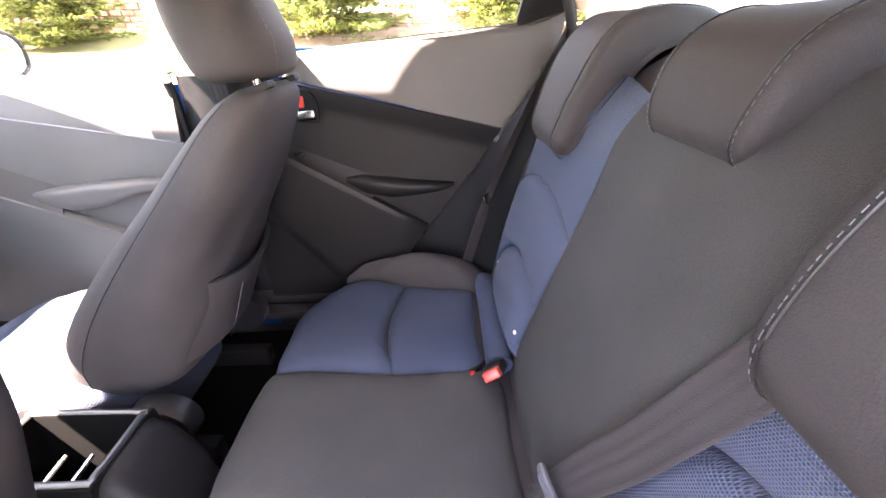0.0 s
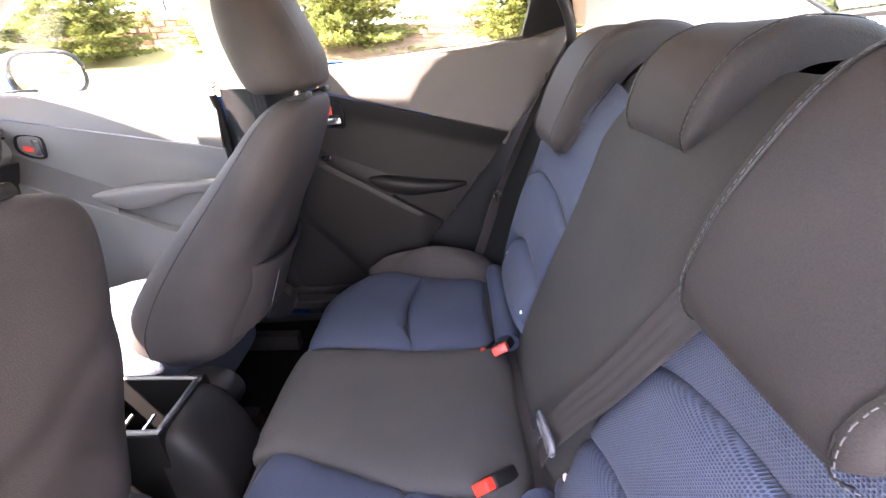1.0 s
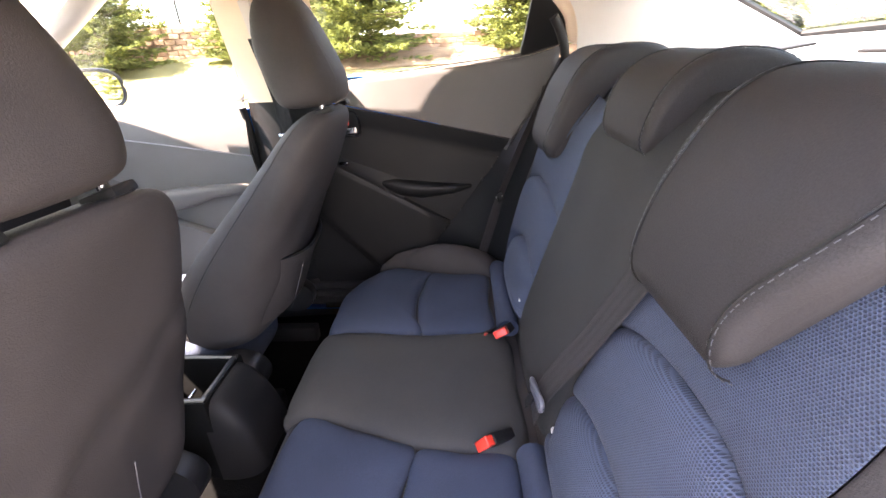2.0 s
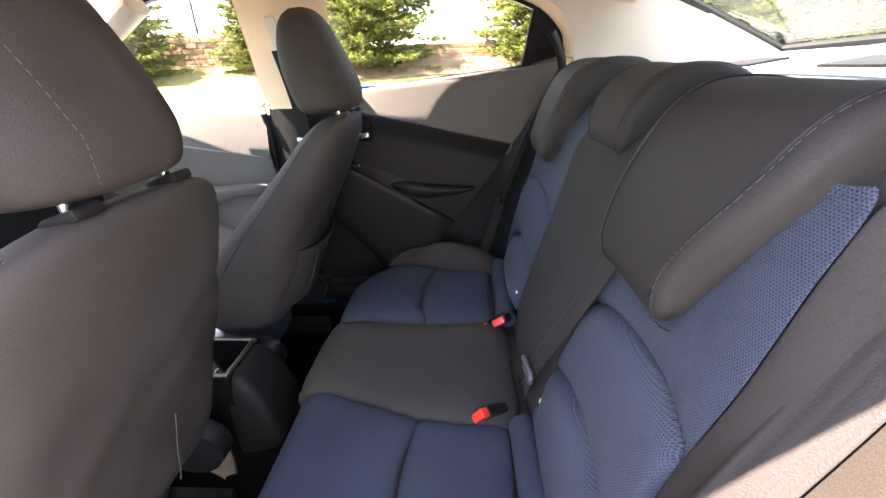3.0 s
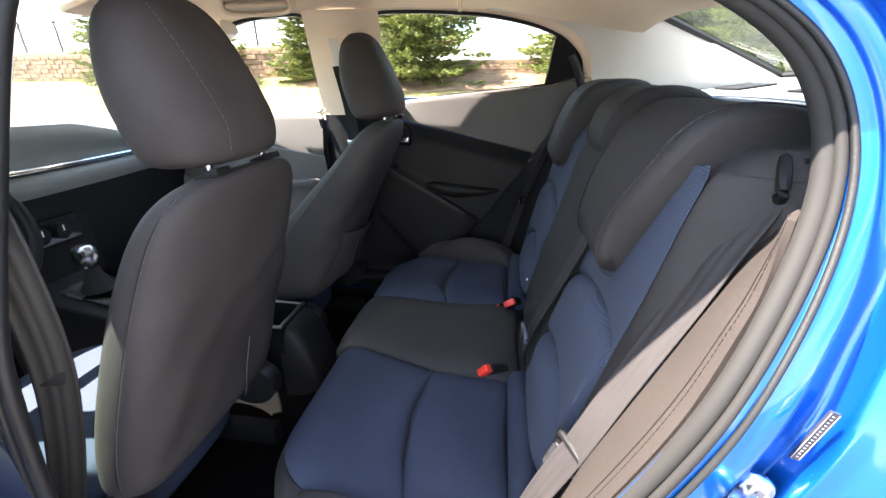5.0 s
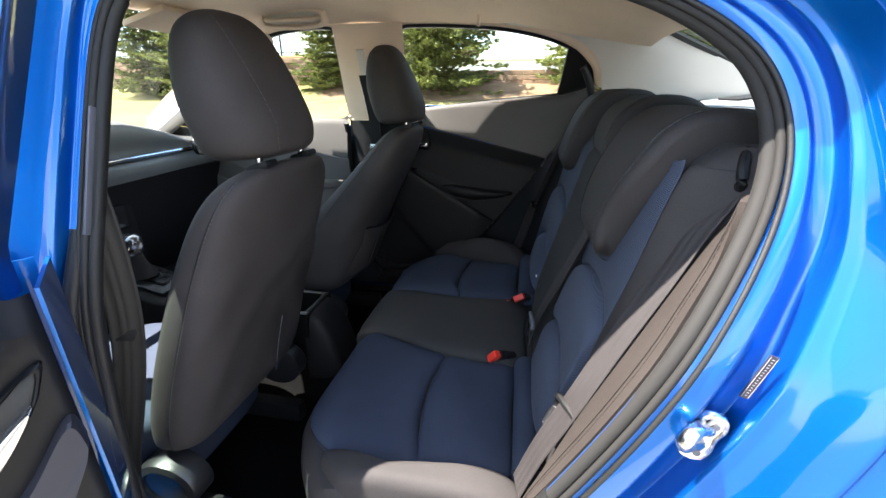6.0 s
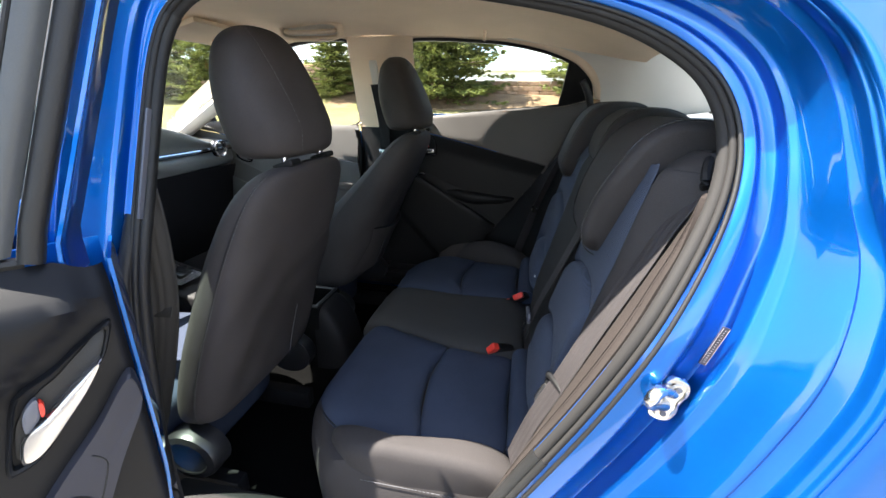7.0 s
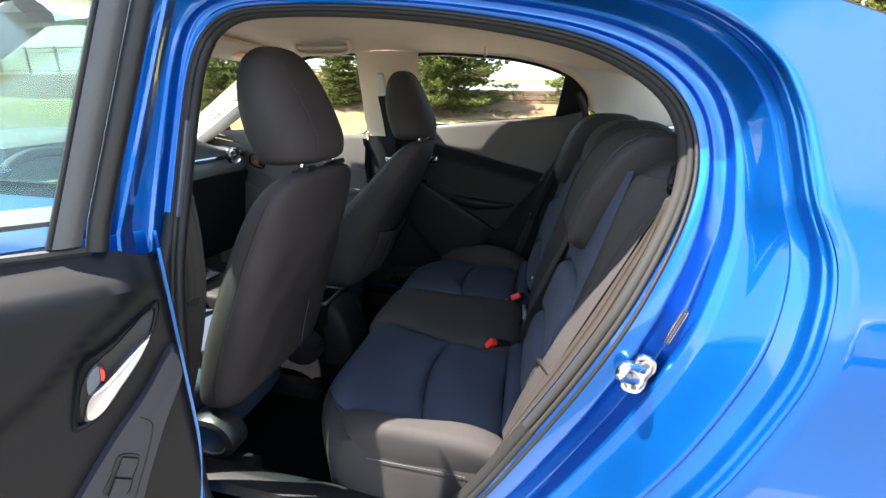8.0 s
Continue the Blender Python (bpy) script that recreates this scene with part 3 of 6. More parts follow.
# pillar between the right doors
part("pillar_trim", sheet(lambda u, v: (lerp(-0.580, -0.300, v) + 0.02 * u, wall_r(0, lerp(1.10, 1.46, u))[1] - 0.006 - 0.022 * math.sin(math.pi * v) ** 0.6, lerp(1.10, 1.46, u)), 16, 12, 0.004), HEADLINER, right_wall)
part("pillar_lower", sheet(lambda u, v: (lerp(-0.575, -0.40, v), 0.698 - 0.032 * math.sin(math.pi * v) ** 0.6, lerp(0.36, 1.10, u)), 12, 10, 0.004), PLASTIC, right_wall)


def cpillar(u, v):
    front = curve([(0.10, 1.447, 0.54), (0.30, 1.416, 0.555), (0.412, 1.362, 0.575), (0.462, 1.298, 0.600), (0.478, 1.23, 0.625), (0.49, 1.10, 0.66)], 30)
    back = curve([(0.50, 1.462, 0.44), (0.56, 1.437, 0.47), (0.70, 1.372, 0.49), (0.86, 1.298, 0.50), (0.978, 1.241, 0.50), (1.10, 1.18, 0.50)], 30)
    i = min(29, int(round(u * 29)))
    a, b = front[i], back[i]
    bow = 0.03 * math.sin(math.pi * v)
    return (lerp(a[0], b[0], v), lerp(a[2], b[2], v) - bow * 0.6, lerp(a[1], b[1], v))


part("rear_pillar_trim", sheet(cpillar, 29, 16, -0.005), PILLAR, right_wall, "pale grey rear pillar trim")
left_wall = thing("wall_left", "trim along the open door's side of the car", "car wall", kind="structure")


def cpillar_l(u, v):
    x, y, z = cpillar(u, v)
    return (max(x, 0.30 + 0.4 * v) if x < 0.46 else x, -y + 0.045, z - 0.02)


part("rear_pillar_trim", sheet(cpillar_l, 29, 16, 0.005), PILLAR, left_wall, "pale grey rear pillar trim")

# glass of the closed driver's door
part("window_pane", sheet(lambda u, v: (lerp(-1.30, -0.50, u), -side_y(lerp(1.02, 1.40, v)) - 0.012, lerp(1.02, 1.40, v)), 8, 8, 0.004), DOORGLASS, left_wall, "green-tinted glass of the driver's door")

# felt-covered wheel housing beside the rear seat, left side
FELT = curve([(0.190, 0.60), (0.237, 0.693), (0.299, 0.807), (0.352, 0.914), (0.388, 0.991), (0.410, 1.035), (0.424, 1.07), (0.434, 1.105)], 30)


def felt(u, v):
    x, z = FELT[min(29, int(round(u * 29)))]
    xb = table(z, (0.54, 0.244), (0.66, 0.273), (0.755, 0.302), (0.886, 0.358), (0.988, 0.401), (1.049, 0.428), (1.098, 0.462), (1.12, 0.480))
    if v > 0.85:      # tucked in under the belt
        f = (v - 0.85) / 0.15
        return (xb + 0.022 * f, -0.629 + 0.045 * f, z + 0.01 * v)
    f = v / 0.85
    return (lerp(x - 0.004, xb, f) - 0.006 * math.sin(math.pi * f), lerp(-side_y(z) + 0.016 + 0.004 * smooth(1.03, 1.09, z), -0.629, f), z + 0.01 * v)


sf = part("side_felt", sheet(felt, 29, 20, 0.006), VELOUR, left_wall, "tan-grey felt beside the rear backrest")
part("felt_seam", tube([tuple(Vector(felt(k / 29, 0.22)) + Vector((-0.0008, -0.0008, 0.0008))) for k in range(2, 30)], 0.0007, 5), VELOUR, sf)
part("felt_stitching", stitches([tuple(Vector(felt(k / 29, 0.15)) + Vector((-0.0008, -0.0008, 0.0008))) for k in range(2, 30)], 0.0005, 0.003, 0.003), VELOUR, sf)


def felt_r(u, v):
    z = lerp(0.36, 1.16, u)
    xa = table(z, (0.36, -0.09), (0.47, -0.05), (0.58, 0.025), (0.647, 0.075), (0.708, 0.126), (0.797, 0.188), (0.862, 0.241), (0.951, 0.294), (1.06, 0.37), (1.16, 0.42))
    xb = 0.275 + 0.243 * (z - 0.55)
    return (lerp(xa, max(xb, xa + 0.01), v), lerp(side_y(z) - 0.04, 0.575, v) + 0.02 * math.sin(math.pi * v), z)


part("side_trim", sheet(felt_r, 30, 12, -0.006), DARKTRIM, right_wall, "dark trim beside the rear backrest")
part("lower_wall", sheet(lambda u, v: (lerp(-1.6, 0.5, u), 0.725, lerp(0.2, 1.0, v)), 4, 4, -0.01), RUBBER, right_wall)
part("lower_wall", sheet(lambda u, v: (lerp(0.50, 1.3, u), -0.70, lerp(0.2, 0.95, v)), 4, 4, 0.01), RUBBER, left_wall)

# parcel shelf and rear glass
shelf = tagged(finish("parcel_shelf", sheet(lambda u, v: (lerp(0.50, 1.16, u), lerp(-0.60, 0.60, v), 1.145 + 0.088 * u), 16, 20, 0.012), SHELF), "light grey felt parcel shelf under the rear window", "shelf", kind="structure")
for yy in (-0.36, 0.0, 0.36):
    part("grille", box((0.10, 0.14, 0.006), (0.86, yy, 1.196), 0.003, rot=Euler((0, radians(-7.6), 0)).to_matrix()), PLASTIC, shelf)
window_rear = thing("window_1", "sloping rear window with a dark edge", "car window", kind="structure")


def rear_glass(u, v):
    s = 2 * v - 1
    return (lerp(0.56, 1.05, u) + 0.05 * (1 - s * s), lerp(-0.50, 0.50, v) * lerp(0.92, 1.08, u), lerp(1.438, 1.230, u) + 0.015 * (1 - s * s))


gl = part("pane", sheet(rear_glass, 10, 20, 0.004), TINT, window_rear)
gl.visible_shadow = False
for edge in ([rear_glass(k / 20, 0.0) for k in range(21)], [rear_glass(k / 20, 1.0) for k in range(21)], [rear_glass(0.0, k / 20) for k in range(21)], [rear_glass(1.0, k / 20) for k in range(21)]):
    part("rubber_edge", tube([(x, y, z - 0.006) for x, y, z in edge], 0.011, 6), RUBBER, window_rear)

# windscreen, front pillars and cowl
window_front = thing("window_2", "large raked windscreen", "car window", kind="structure")


def screen(u, v):
    s = 2 * v - 1
    return (lerp(-1.62, -0.86, u) - 0.17 * (1 - s * s), lerp(-0.66, 0.66, v) * lerp(1.02, 0.83, u), lerp(1.02, 1.43, u) + 0.02 * (1 - s * s))


gl = part("pane", sheet(screen, 12, 20, 0.005), GLASS, window_front)
gl.visible_shadow = False
for s, e in ((0.0, 1), (1.0, -1)):
    part("pillar_trim", tube([tuple(Vector(screen(k / 12, s)) + Vector((0.03, e * 0.03, -0.015))) for k in range(-1, 13)], 0.042, 10, flat=0.7), PILLAR, window_front, "pale front pillar trim")

# ---- doors ----

def crease(x):
    return 1.028 - 0.23 * x


def rear_edge(z):
    return table(z, (0.40, -0.10), (0.47, -0.06), (0.58, 0.02), (0.647, 0.069), (0.708, 0.12), (0.797, 0.182), (0.862, 0.235), (0.951, 0.288), (1.0, 0.325), (1.06, 0.365), (1.15, 0.415), (1.2, 0.438), (1.25, 0.445))


def diagonal(x):
    """The crease that falls from the switch plate to the lower rear corner."""
    return 0.895 - 0.58 * (x + 0.31)


def window_low(x):
    return table(x, (-0.43, 1.126), (-0.258, 1.143), (-0.113, 1.160), (0.095, 1.182), (0.313, 1.202), (0.38, 1.216), (0.432, 1.232))


def upper_face(u, v):
    x = lerp(-0.43, 0.45, u)
    z = lerp(crease(x) - 0.001, window_low(x), v)
    x = min(x, rear_edge(z))
    return (x, lerp(0.650, 0.668, v) + 0.004 * smooth(0.94, 1.0, v), z)


def middle_face(u, v):
    x = lerp(-0.43, 0.36, u)
    z = lerp(0.31, crease(x) - 0.004, v)
    return (min(x, rear_edge(z)), 0.650 + 0.014 * smooth(0.0, 0.07, crease(x) - z), z)


def lower_face(u, v):
    x = lerp(-0.43, 0.115, u)
    z = lerp(0.34, diagonal(x), min(1.0, v / 0.93))
    x = min(x, rear_edge(z) - 0.006)
    y = 0.630 + 0.030 * smooth(0.92, 1.0, v) ** 2 + 0.028 * smooth(0.0, 0.11, x) + 0.014 * smooth(0.52, 0.36, z)
    # a shallow pocket let into the panel
    y += 0.012 * smooth(0.012, -0.012, z - (0.724 - 1.115 * (x + 0.38))) * smooth(0.36, 0.45, z)
    return (x, y, z)


def ledge_top(x):
    return 0.921 - 0.40 * (x + 0.302)


def ledge_face(u, v):
    x = lerp(-0.42, -0.075, u)
    return (x, lerp(0.634, 0.660, v), lerp(diagonal(x), ledge_top(x), v) - 0.006 * math.sin(math.pi * v))


def armrest(parent, material, top, low, y0, reach):
    """A padded ledge on a door: its upper and lower edge as (x, z) rows."""
    rings = []
    x0, x1 = top[0][0], top[-1][0]
    for k in range(37):
        f = k / 36
        x = lerp(x0, x1, f)
        zt, zb = table(x, *top), table(x, *low)
        d = reach * (1 - abs(2 * f - 1) ** 3.5) ** 0.7 + 0.002
        zc, hz = (zt + zb) / 2, max(0.003, (zt - zb) / 2)
        rings.append([(x, y0 - d * max(0.0, math.cos(t)) ** 0.55 * lerp(0.8, 1.0, 0.5 + 0.5 * math.sin(t)), zc + hz * math.copysign(abs(math.sin(t)) ** 0.8, math.sin(t))) for t in [2 * math.pi * i / 28 for i in range(28)]])
    return part("armrest", loft(rings), material, parent, "padded armrest ledge", angle=60)


door_r = thing("car_door", "closed rear door with dark vinyl trim and grey upper panel", "car door", group="car doors")
part("upper_trim", sheet(upper_face, 44, 16, -0.01), TRIM, door_r, "grey vinyl upper trim")
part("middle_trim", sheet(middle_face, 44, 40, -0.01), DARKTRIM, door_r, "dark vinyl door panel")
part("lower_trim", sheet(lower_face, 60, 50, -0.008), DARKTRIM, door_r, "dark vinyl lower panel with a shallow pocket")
part("skin", sheet(lambda u, v: (lerp(-0.44, lerp(0.10, 0.57, smooth(0.0, 0.75, v)), u), skin_y(lerp(0.32, 1.16, v)), lerp(0.32, 1.16, v)), 14, 14, 0.004), PAINT, door_r, "blue outer skin")
armrest(door_r, DARKTRIM, [(-0.172, 0.828), (-0.10, 0.834), (0.03, 0.818), (0.17, 0.806)], [(-0.172, 0.818), (-0.09, 0.776), (-0.013, 0.764), (0.10, 0.776), (0.17, 0.794)], 0.664, 0.046)
part("switch_plate", sheet(ledge_face, 24, 8, -0.006), DARKTRIM, door_r, "dark ledge for the window switch")
part("window_switch", box((0.03, 0.012, 0.012), (-0.268, 0.640, 0.897), 0.003), GLOSS, door_r)
part("lower_trim_edge", tube(curve([(-0.40, 0.645, 0.475), (-0.30, 0.643, 0.482), (-0.24, 0.645, 0.488)], 10), 0.004, 6), SILVER, door_r)


def handle_set(parent, m, s=1):
    """Recessed cup, silver lever and red-marked lock slide."""
    bm = bmesh.new()
    cup = curve([(-0.034, -0.034), (0.0, -0.042), (0.030, -0.040), (0.034, 0.0), (0.022, 0.040), (-0.018, 0.046), (-0.036, 0.012)], 36, True)
    loft([[(a, 0.0, b) for a, b in cup * 1.08], [(a, -0.007, b) for a, b in cup * 1.03], [(a, -0.007, b) for a, b in cup * 0.9], [(a, 0.016, b) for a, b in cup * 0.8]], True, False, bm)
    bm.faces.new([v for v in bm.verts[-36:]] if False else [bm.verts.new((a, 0.016, b)) for a, b in cup * 0.8])
    bmesh.ops.transform(bm, matrix=m, verts=bm.verts)
    c = part("handle_cup", bm, GLOSS, parent, "gloss black recessed handle cup")
    bm = box((0.05, 0.010, 0.022), (-0.002, -0.006, -0.022), 0.005, rot=Euler((0, radians(-6), 0)).to_matrix())
    bmesh.ops.transform(bm, matrix=m, verts=bm.verts)
    part("lever", bm, SILVER, c, "silver door release lever")
    bm = box((0.016, 0.008, 0.03), (-0.012, -0.002, 0.012), 0.003)
    bmesh.ops.transform(bm, matrix=m, verts=bm.verts)
    part("lock_slide", bm, RED, c, "red-marked lock slide")


handle_set(door_r, Matrix.Translation((-0.231, 0.648, 1.023)) @ Matrix.Scale(0.92, 4))

# front right door, inside
door_fr = thing("car_door", "closed front passenger door with vinyl trim paled for windscreen light", "car door", group="car doors")


def front_crease(x):
    return 0.985 - 0.16 * (x + 0.897)


def front_diagonal(x):
    return 0.767 - 0.40 * (x + 1.087)


def front_ledge(x):
    return 0.837 - 0.42 * (x + 1.055)


def front_upper(u, v):
    x = lerp(-1.50, -0.585, u)
    return (x, lerp(0.655, 0.688, v ** 1.2) + 0.004 * smooth(0.94, 1.0, v), lerp(front_crease(x) - 0.001, 1.10, v))


def front_middle(u, v):
    x = lerp(-1.50, -0.585, u)
    z = lerp(0.36, front_crease(x) - 0.004, v)
    return (x, 0.662 + 0.014 * smooth(0.0, 0.07, front_crease(x) - z), z)


def front_lower(u, v):
    x = lerp(-1.50, -0.60, u)
    return (x, 0.642 + 0.030 * smooth(0.93, 1.0, v) ** 2, lerp(0.36, front_diagonal(x), min(1.0, v / 0.94)))


def front_plate(u, v):
    x = lerp(-1.40, -0.99, u)
    return (x, lerp(0.646, 0.672, v), lerp(front_diagonal(x), front_ledge(x), v) - 0.006 * math.sin(math.pi * v))


part("upper_trim", sheet(front_upper, 36, 12, -0.01), TRIM, door_fr, "grey vinyl upper trim")
part("middle_trim", sheet(front_middle, 40, 30, -0.01), FRONTTRIM, door_fr, "vinyl door panel, coloured paler for windscreen light")
part("lower_trim", sheet(front_lower, 40, 30, -0.008), FRONTTRIM, door_fr, "vinyl lower panel, coloured paler for windscreen light")
part("switch_plate", sheet(front_plate, 24, 8, -0.006), TRIM, door_fr, "dark ledge for the window switch")
part("skin", sheet(lambda u, v: (lerp(-1.45, -0.45, u), skin_y(lerp(0.32, 1.07, v)), lerp(0.32, 1.07, v)), 14, 12, 0.004), PAINT, door_fr, "blue outer skin")
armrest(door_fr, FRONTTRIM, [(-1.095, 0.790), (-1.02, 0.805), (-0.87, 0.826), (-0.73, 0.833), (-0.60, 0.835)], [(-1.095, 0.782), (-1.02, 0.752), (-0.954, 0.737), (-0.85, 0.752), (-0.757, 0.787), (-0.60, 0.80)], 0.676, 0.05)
handle_set(door_fr, Matrix.Translation((-1.20, 0.668, 0.955)) @ Euler((0, radians(-82), 0)).to_matrix().to_4x4())
tri_ = [(-1.52, 1.095), (-1.365, 1.095), (-1.372, 1.15), (-1.388, 1.198)]
part("mirror_triangle", loft([[(x, 0.700 - 0.42 * max(0, z - 1.12) - o, z) for x, z in tri_] for o in (-0.01, 0.012, 0.016)], True, True), PLASTIC, door_fr, "black mirror corner panel", angle=30)
part("door_edge", tube(curve([(-0.585, 0.70, 0.36), (-0.587, 0.69, 0.70), (-0.587, 0.685, 1.0), (-0.583, 0.66, 1.09)], 14), 0.012, 8), RUBBER, door_fr)

# door mirror outside the passenger window
mirror = thing("door_mirror", "blue door mirror on the passenger door", "mirror")
mm = Matrix.Translation((-1.30, 0.92, 1.150)) @ Euler((0, 0, radians(-16))).to_matrix().to_4x4()
bm = loft([[(-0.085 + 0.115 * f, 0.125 * math.copysign(abs(math.cos(t)) ** 0.7, math.cos(t)) * g, 0.078 * math.copysign(abs(math.sin(t)) ** 0.7, math.sin(t)) * g) for t in [2 * math.pi * k / 28 for k in range(28)]]
           for f, g in ((0, 0.35), (0.12, 0.66), (0.35, 0.88), (0.7, 0.99), (0.95, 1.0), (1.0, 0.96))])
bmesh.ops.transform(bm, matrix=mm, verts=bm.verts)
part("shell", bm, PAINT, mirror)
bm = loft([[(0.032 + e, 0.110 * math.copysign(abs(math.cos(t)) ** 0.7, math.cos(t)) * g, 0.066 * math.copysign(abs(math.sin(t)) ** 0.7, math.sin(t)) * g) for t in [2 * math.pi * k / 28 for k in range(28)]]
           for e, g in ((0, 1.0), (0.003, 0.99))])
bmesh.ops.transform(bm, matrix=mm, verts=bm.verts)
part("glass", bm, MIRROR, mirror)
part("arm", box((0.06, 0.14, 0.03), (-1.31, 0.79, 1.095), 0.01), PLASTIC, mirror)
bm = tube([(0.034, 0.116 * math.copysign(abs(math.cos(t)) ** 0.7, math.cos(t)), 0.071 * math.copysign(abs(math.sin(t)) ** 0.7, math.sin(t))) for t in [2 * math.pi * k / 40 for k in range(40)]], 0.008, 8, True)
bmesh.ops.transform(bm, matrix=mm, verts=bm.verts)
part("rim", bm, RUBBER, mirror, "black mirror rim")

# left front door, closed, seen past the driver's seat
door_fl = thing("car_door", "closed driver's door in blue with black trim", "car door", group="car doors")
part("skin", sheet(lambda u, v: (lerp(-1.45, -0.475, u), -skin_y(lerp(0.32, 1.08, v)), lerp(0.32, 1.08, v)), 14, 12, -0.004), PAINT, door_fl, "blue outer skin")
part("trim", sheet(lambda u, v: (lerp(-1.45, -0.50, u), -0.70 + 0.02 * math.sin(math.pi * v), lerp(0.34, 1.08, v)), 12, 12, 0.01), DARKTRIM, door_fl)
FL = [(-0.47, 1.08), (-0.452, 1.25), (-0.445, 1.38), (-0.50, 1.425), (-0.70, 1.425), (-0.95, 1.36), (-1.25, 1.20), (-1.44, 1.08)]
part("window_frame", tube([(x, -skin_y(z) + 0.01, z) for x, z in curve(FL, 50)], 0.02, 8), RUBBER, door_fl)

# left rear door, wide open
door_l = thing("car_door", "open blue rear door with black vinyl trim and silver handle", "car door", group="car doors")
DL = Matrix.Translation((-0.322, -0.842, 0.0)) @ Euler((0, 0, radians(-31.0))).to_matrix().to_4x4()
# in the door's own frame: a runs out from the hinge (-y), faces look towards +x


def lean(z):
    """The window frame leans towards the hinge as it rises."""
    return -0.36 * max(0.0, z - 1.05)


def door_point(a, depth, z):
    return DL @ Vector((depth, -a, z))


def dsheet(fn, nu, nv, thick):
    return sheet(lambda u, v: door_point(*fn(u, v)), nu, nv, thick)


def dl_face(a, z):
    d = 0.055 - 0.0 * a
    d += 0.020 * smooth(-0.010, 0.020, z - table(a, (-0.02, 0.995), (0.022, 0.977), (0.051, 0.954), (0.075, 0.938), (0.12, 0.893), (0.174, 0.853), (0.30, 0.80), (1.0, 0.70))) * smooth(1.045, 0.985, z)
    return d * smooth(-0.045, -0.004, a) ** 0.6


def dl_top(a):
    return 1.035 + 0.035 * smooth(0.0, 0.5, a) - 0.012 * smooth(0.03, 0.0, a)


def trim_a(u, z):
    return lerp(-0.016 + 0.03 * smooth(0.70, 0.48, z), 1.0, u ** 1.6)


def trim_l(u, v):
    z = lerp(0.42, 1.04, v)
    a = trim_a(u, z)
    z = lerp(0.42, dl_top(a), v)
    return (a, dl_face(a, z) - 0.03 * smooth(0.93, 1.0, v), z)


part("trim_panel", dsheet(trim_l, 50, 40, -0.012), DOORTRIM, door_l, "black vinyl door panel")
part("skin", dsheet(lambda u, v: (lerp(-0.03, 1.02, u), -0.085 + 0.02 * math.sin(math.pi * v), lerp(0.35, 1.03, v)), 20, 14, 0.004), PAINT, door_l, "blue outer skin")
part("hinge_face", dsheet(lambda u, v: (0.022 - 0.030 * v + 0.006 * math.sin(math.pi * v) + lean(lerp(1.0, 1.375, u)), lerp(0.024, -0.06, v), lerp(1.0, 1.375, u)), 20, 8, 0.004), PAINT, door_l, "blue painted hinge edge")
part("hinge_face", dsheet(lambda u, v: (-0.020 - 0.020 * v + 0.026 * smooth(0.72, 0.46, lerp(0.38, 1.03, u)), lerp(0.036, -0.07, v), lerp(0.38, 1.03, u)), 24, 8, 0.004), PAINT, door_l, "blue painted hinge edge")
# window frame: black inner post, belt strip, glass
part("window_post", dsheet(lambda u, v: (lerp(0.058, 0.087, v) + lean(lerp(1.05, 1.43, u)), 0.026 + 0.006 * math.sin(math.pi * v), lerp(1.05, 1.43, u)), 16, 8, 0.012), POSTGREY, door_l, "dark grey window frame post")
part("post_rubber", tube([door_point(0.090 + lean(lerp(1.05, 1.43, k / 10)), 0.022, lerp(1.05, 1.43, k / 10)) for k in range(11)], 0.0035, 8), RUBBER, door_l)
part("post_edge", tube([door_point(0.044 + lean(lerp(1.04, 1.43, k / 10)), 0.026, lerp(1.04, 1.43, k / 10)) for k in range(11)], 0.0125, 10), RUBBER, door_l, "black rubber along the frame")
part("belt_rubber", tube([door_point(0.05 + 0.9 * k / 10, 0.022, dl_top(0.05 + 0.9 * k / 10) + 0.004) for k in range(11)], 0.007, 8), RUBBER, door_l)
part("belt_frame", dsheet(lambda u, v: (lerp(0.06, 0.95, u), -0.012 - 0.02 * v, 1.078 + 0.02 * u + 0.016 * v), 12, 4, -0.01), GREYPLASTIC, door_l)
gl = part("window_pane", dsheet(lambda u, v: (lerp(0.085 + lean(lerp(1.05, 1.43, v)), 0.90, u), 0.012, lerp(1.05, 1.43, v)), 8, 8, 0.004), DOORGLASS, door_l)
gl.visible_shadow = False
part("top_frame", tube([door_point(-0.10 + 0.95 * k / 12, 0.02, 1.435 - 0.10 * (k / 12) ** 3) for k in range(13)], 0.018, 8), RUBBER, door_l)


def on_door(a, z, lift=0.0):
    return door_point(a, dl_face(a, z) + lift, z)


# handle: a slanted bezel round a dark cup, with a silver lever along its lower side
def door_plate(name, outline, steps, material, parent, label="", n=56, caps=True):
    o = curve(outline, n, True)
    c = o.mean(axis=0)
    return part(name, loft([[on_door(*(c + (q - c) * f), l) for q in o] for f, l in steps], True, caps), material, parent, label, angle=35)


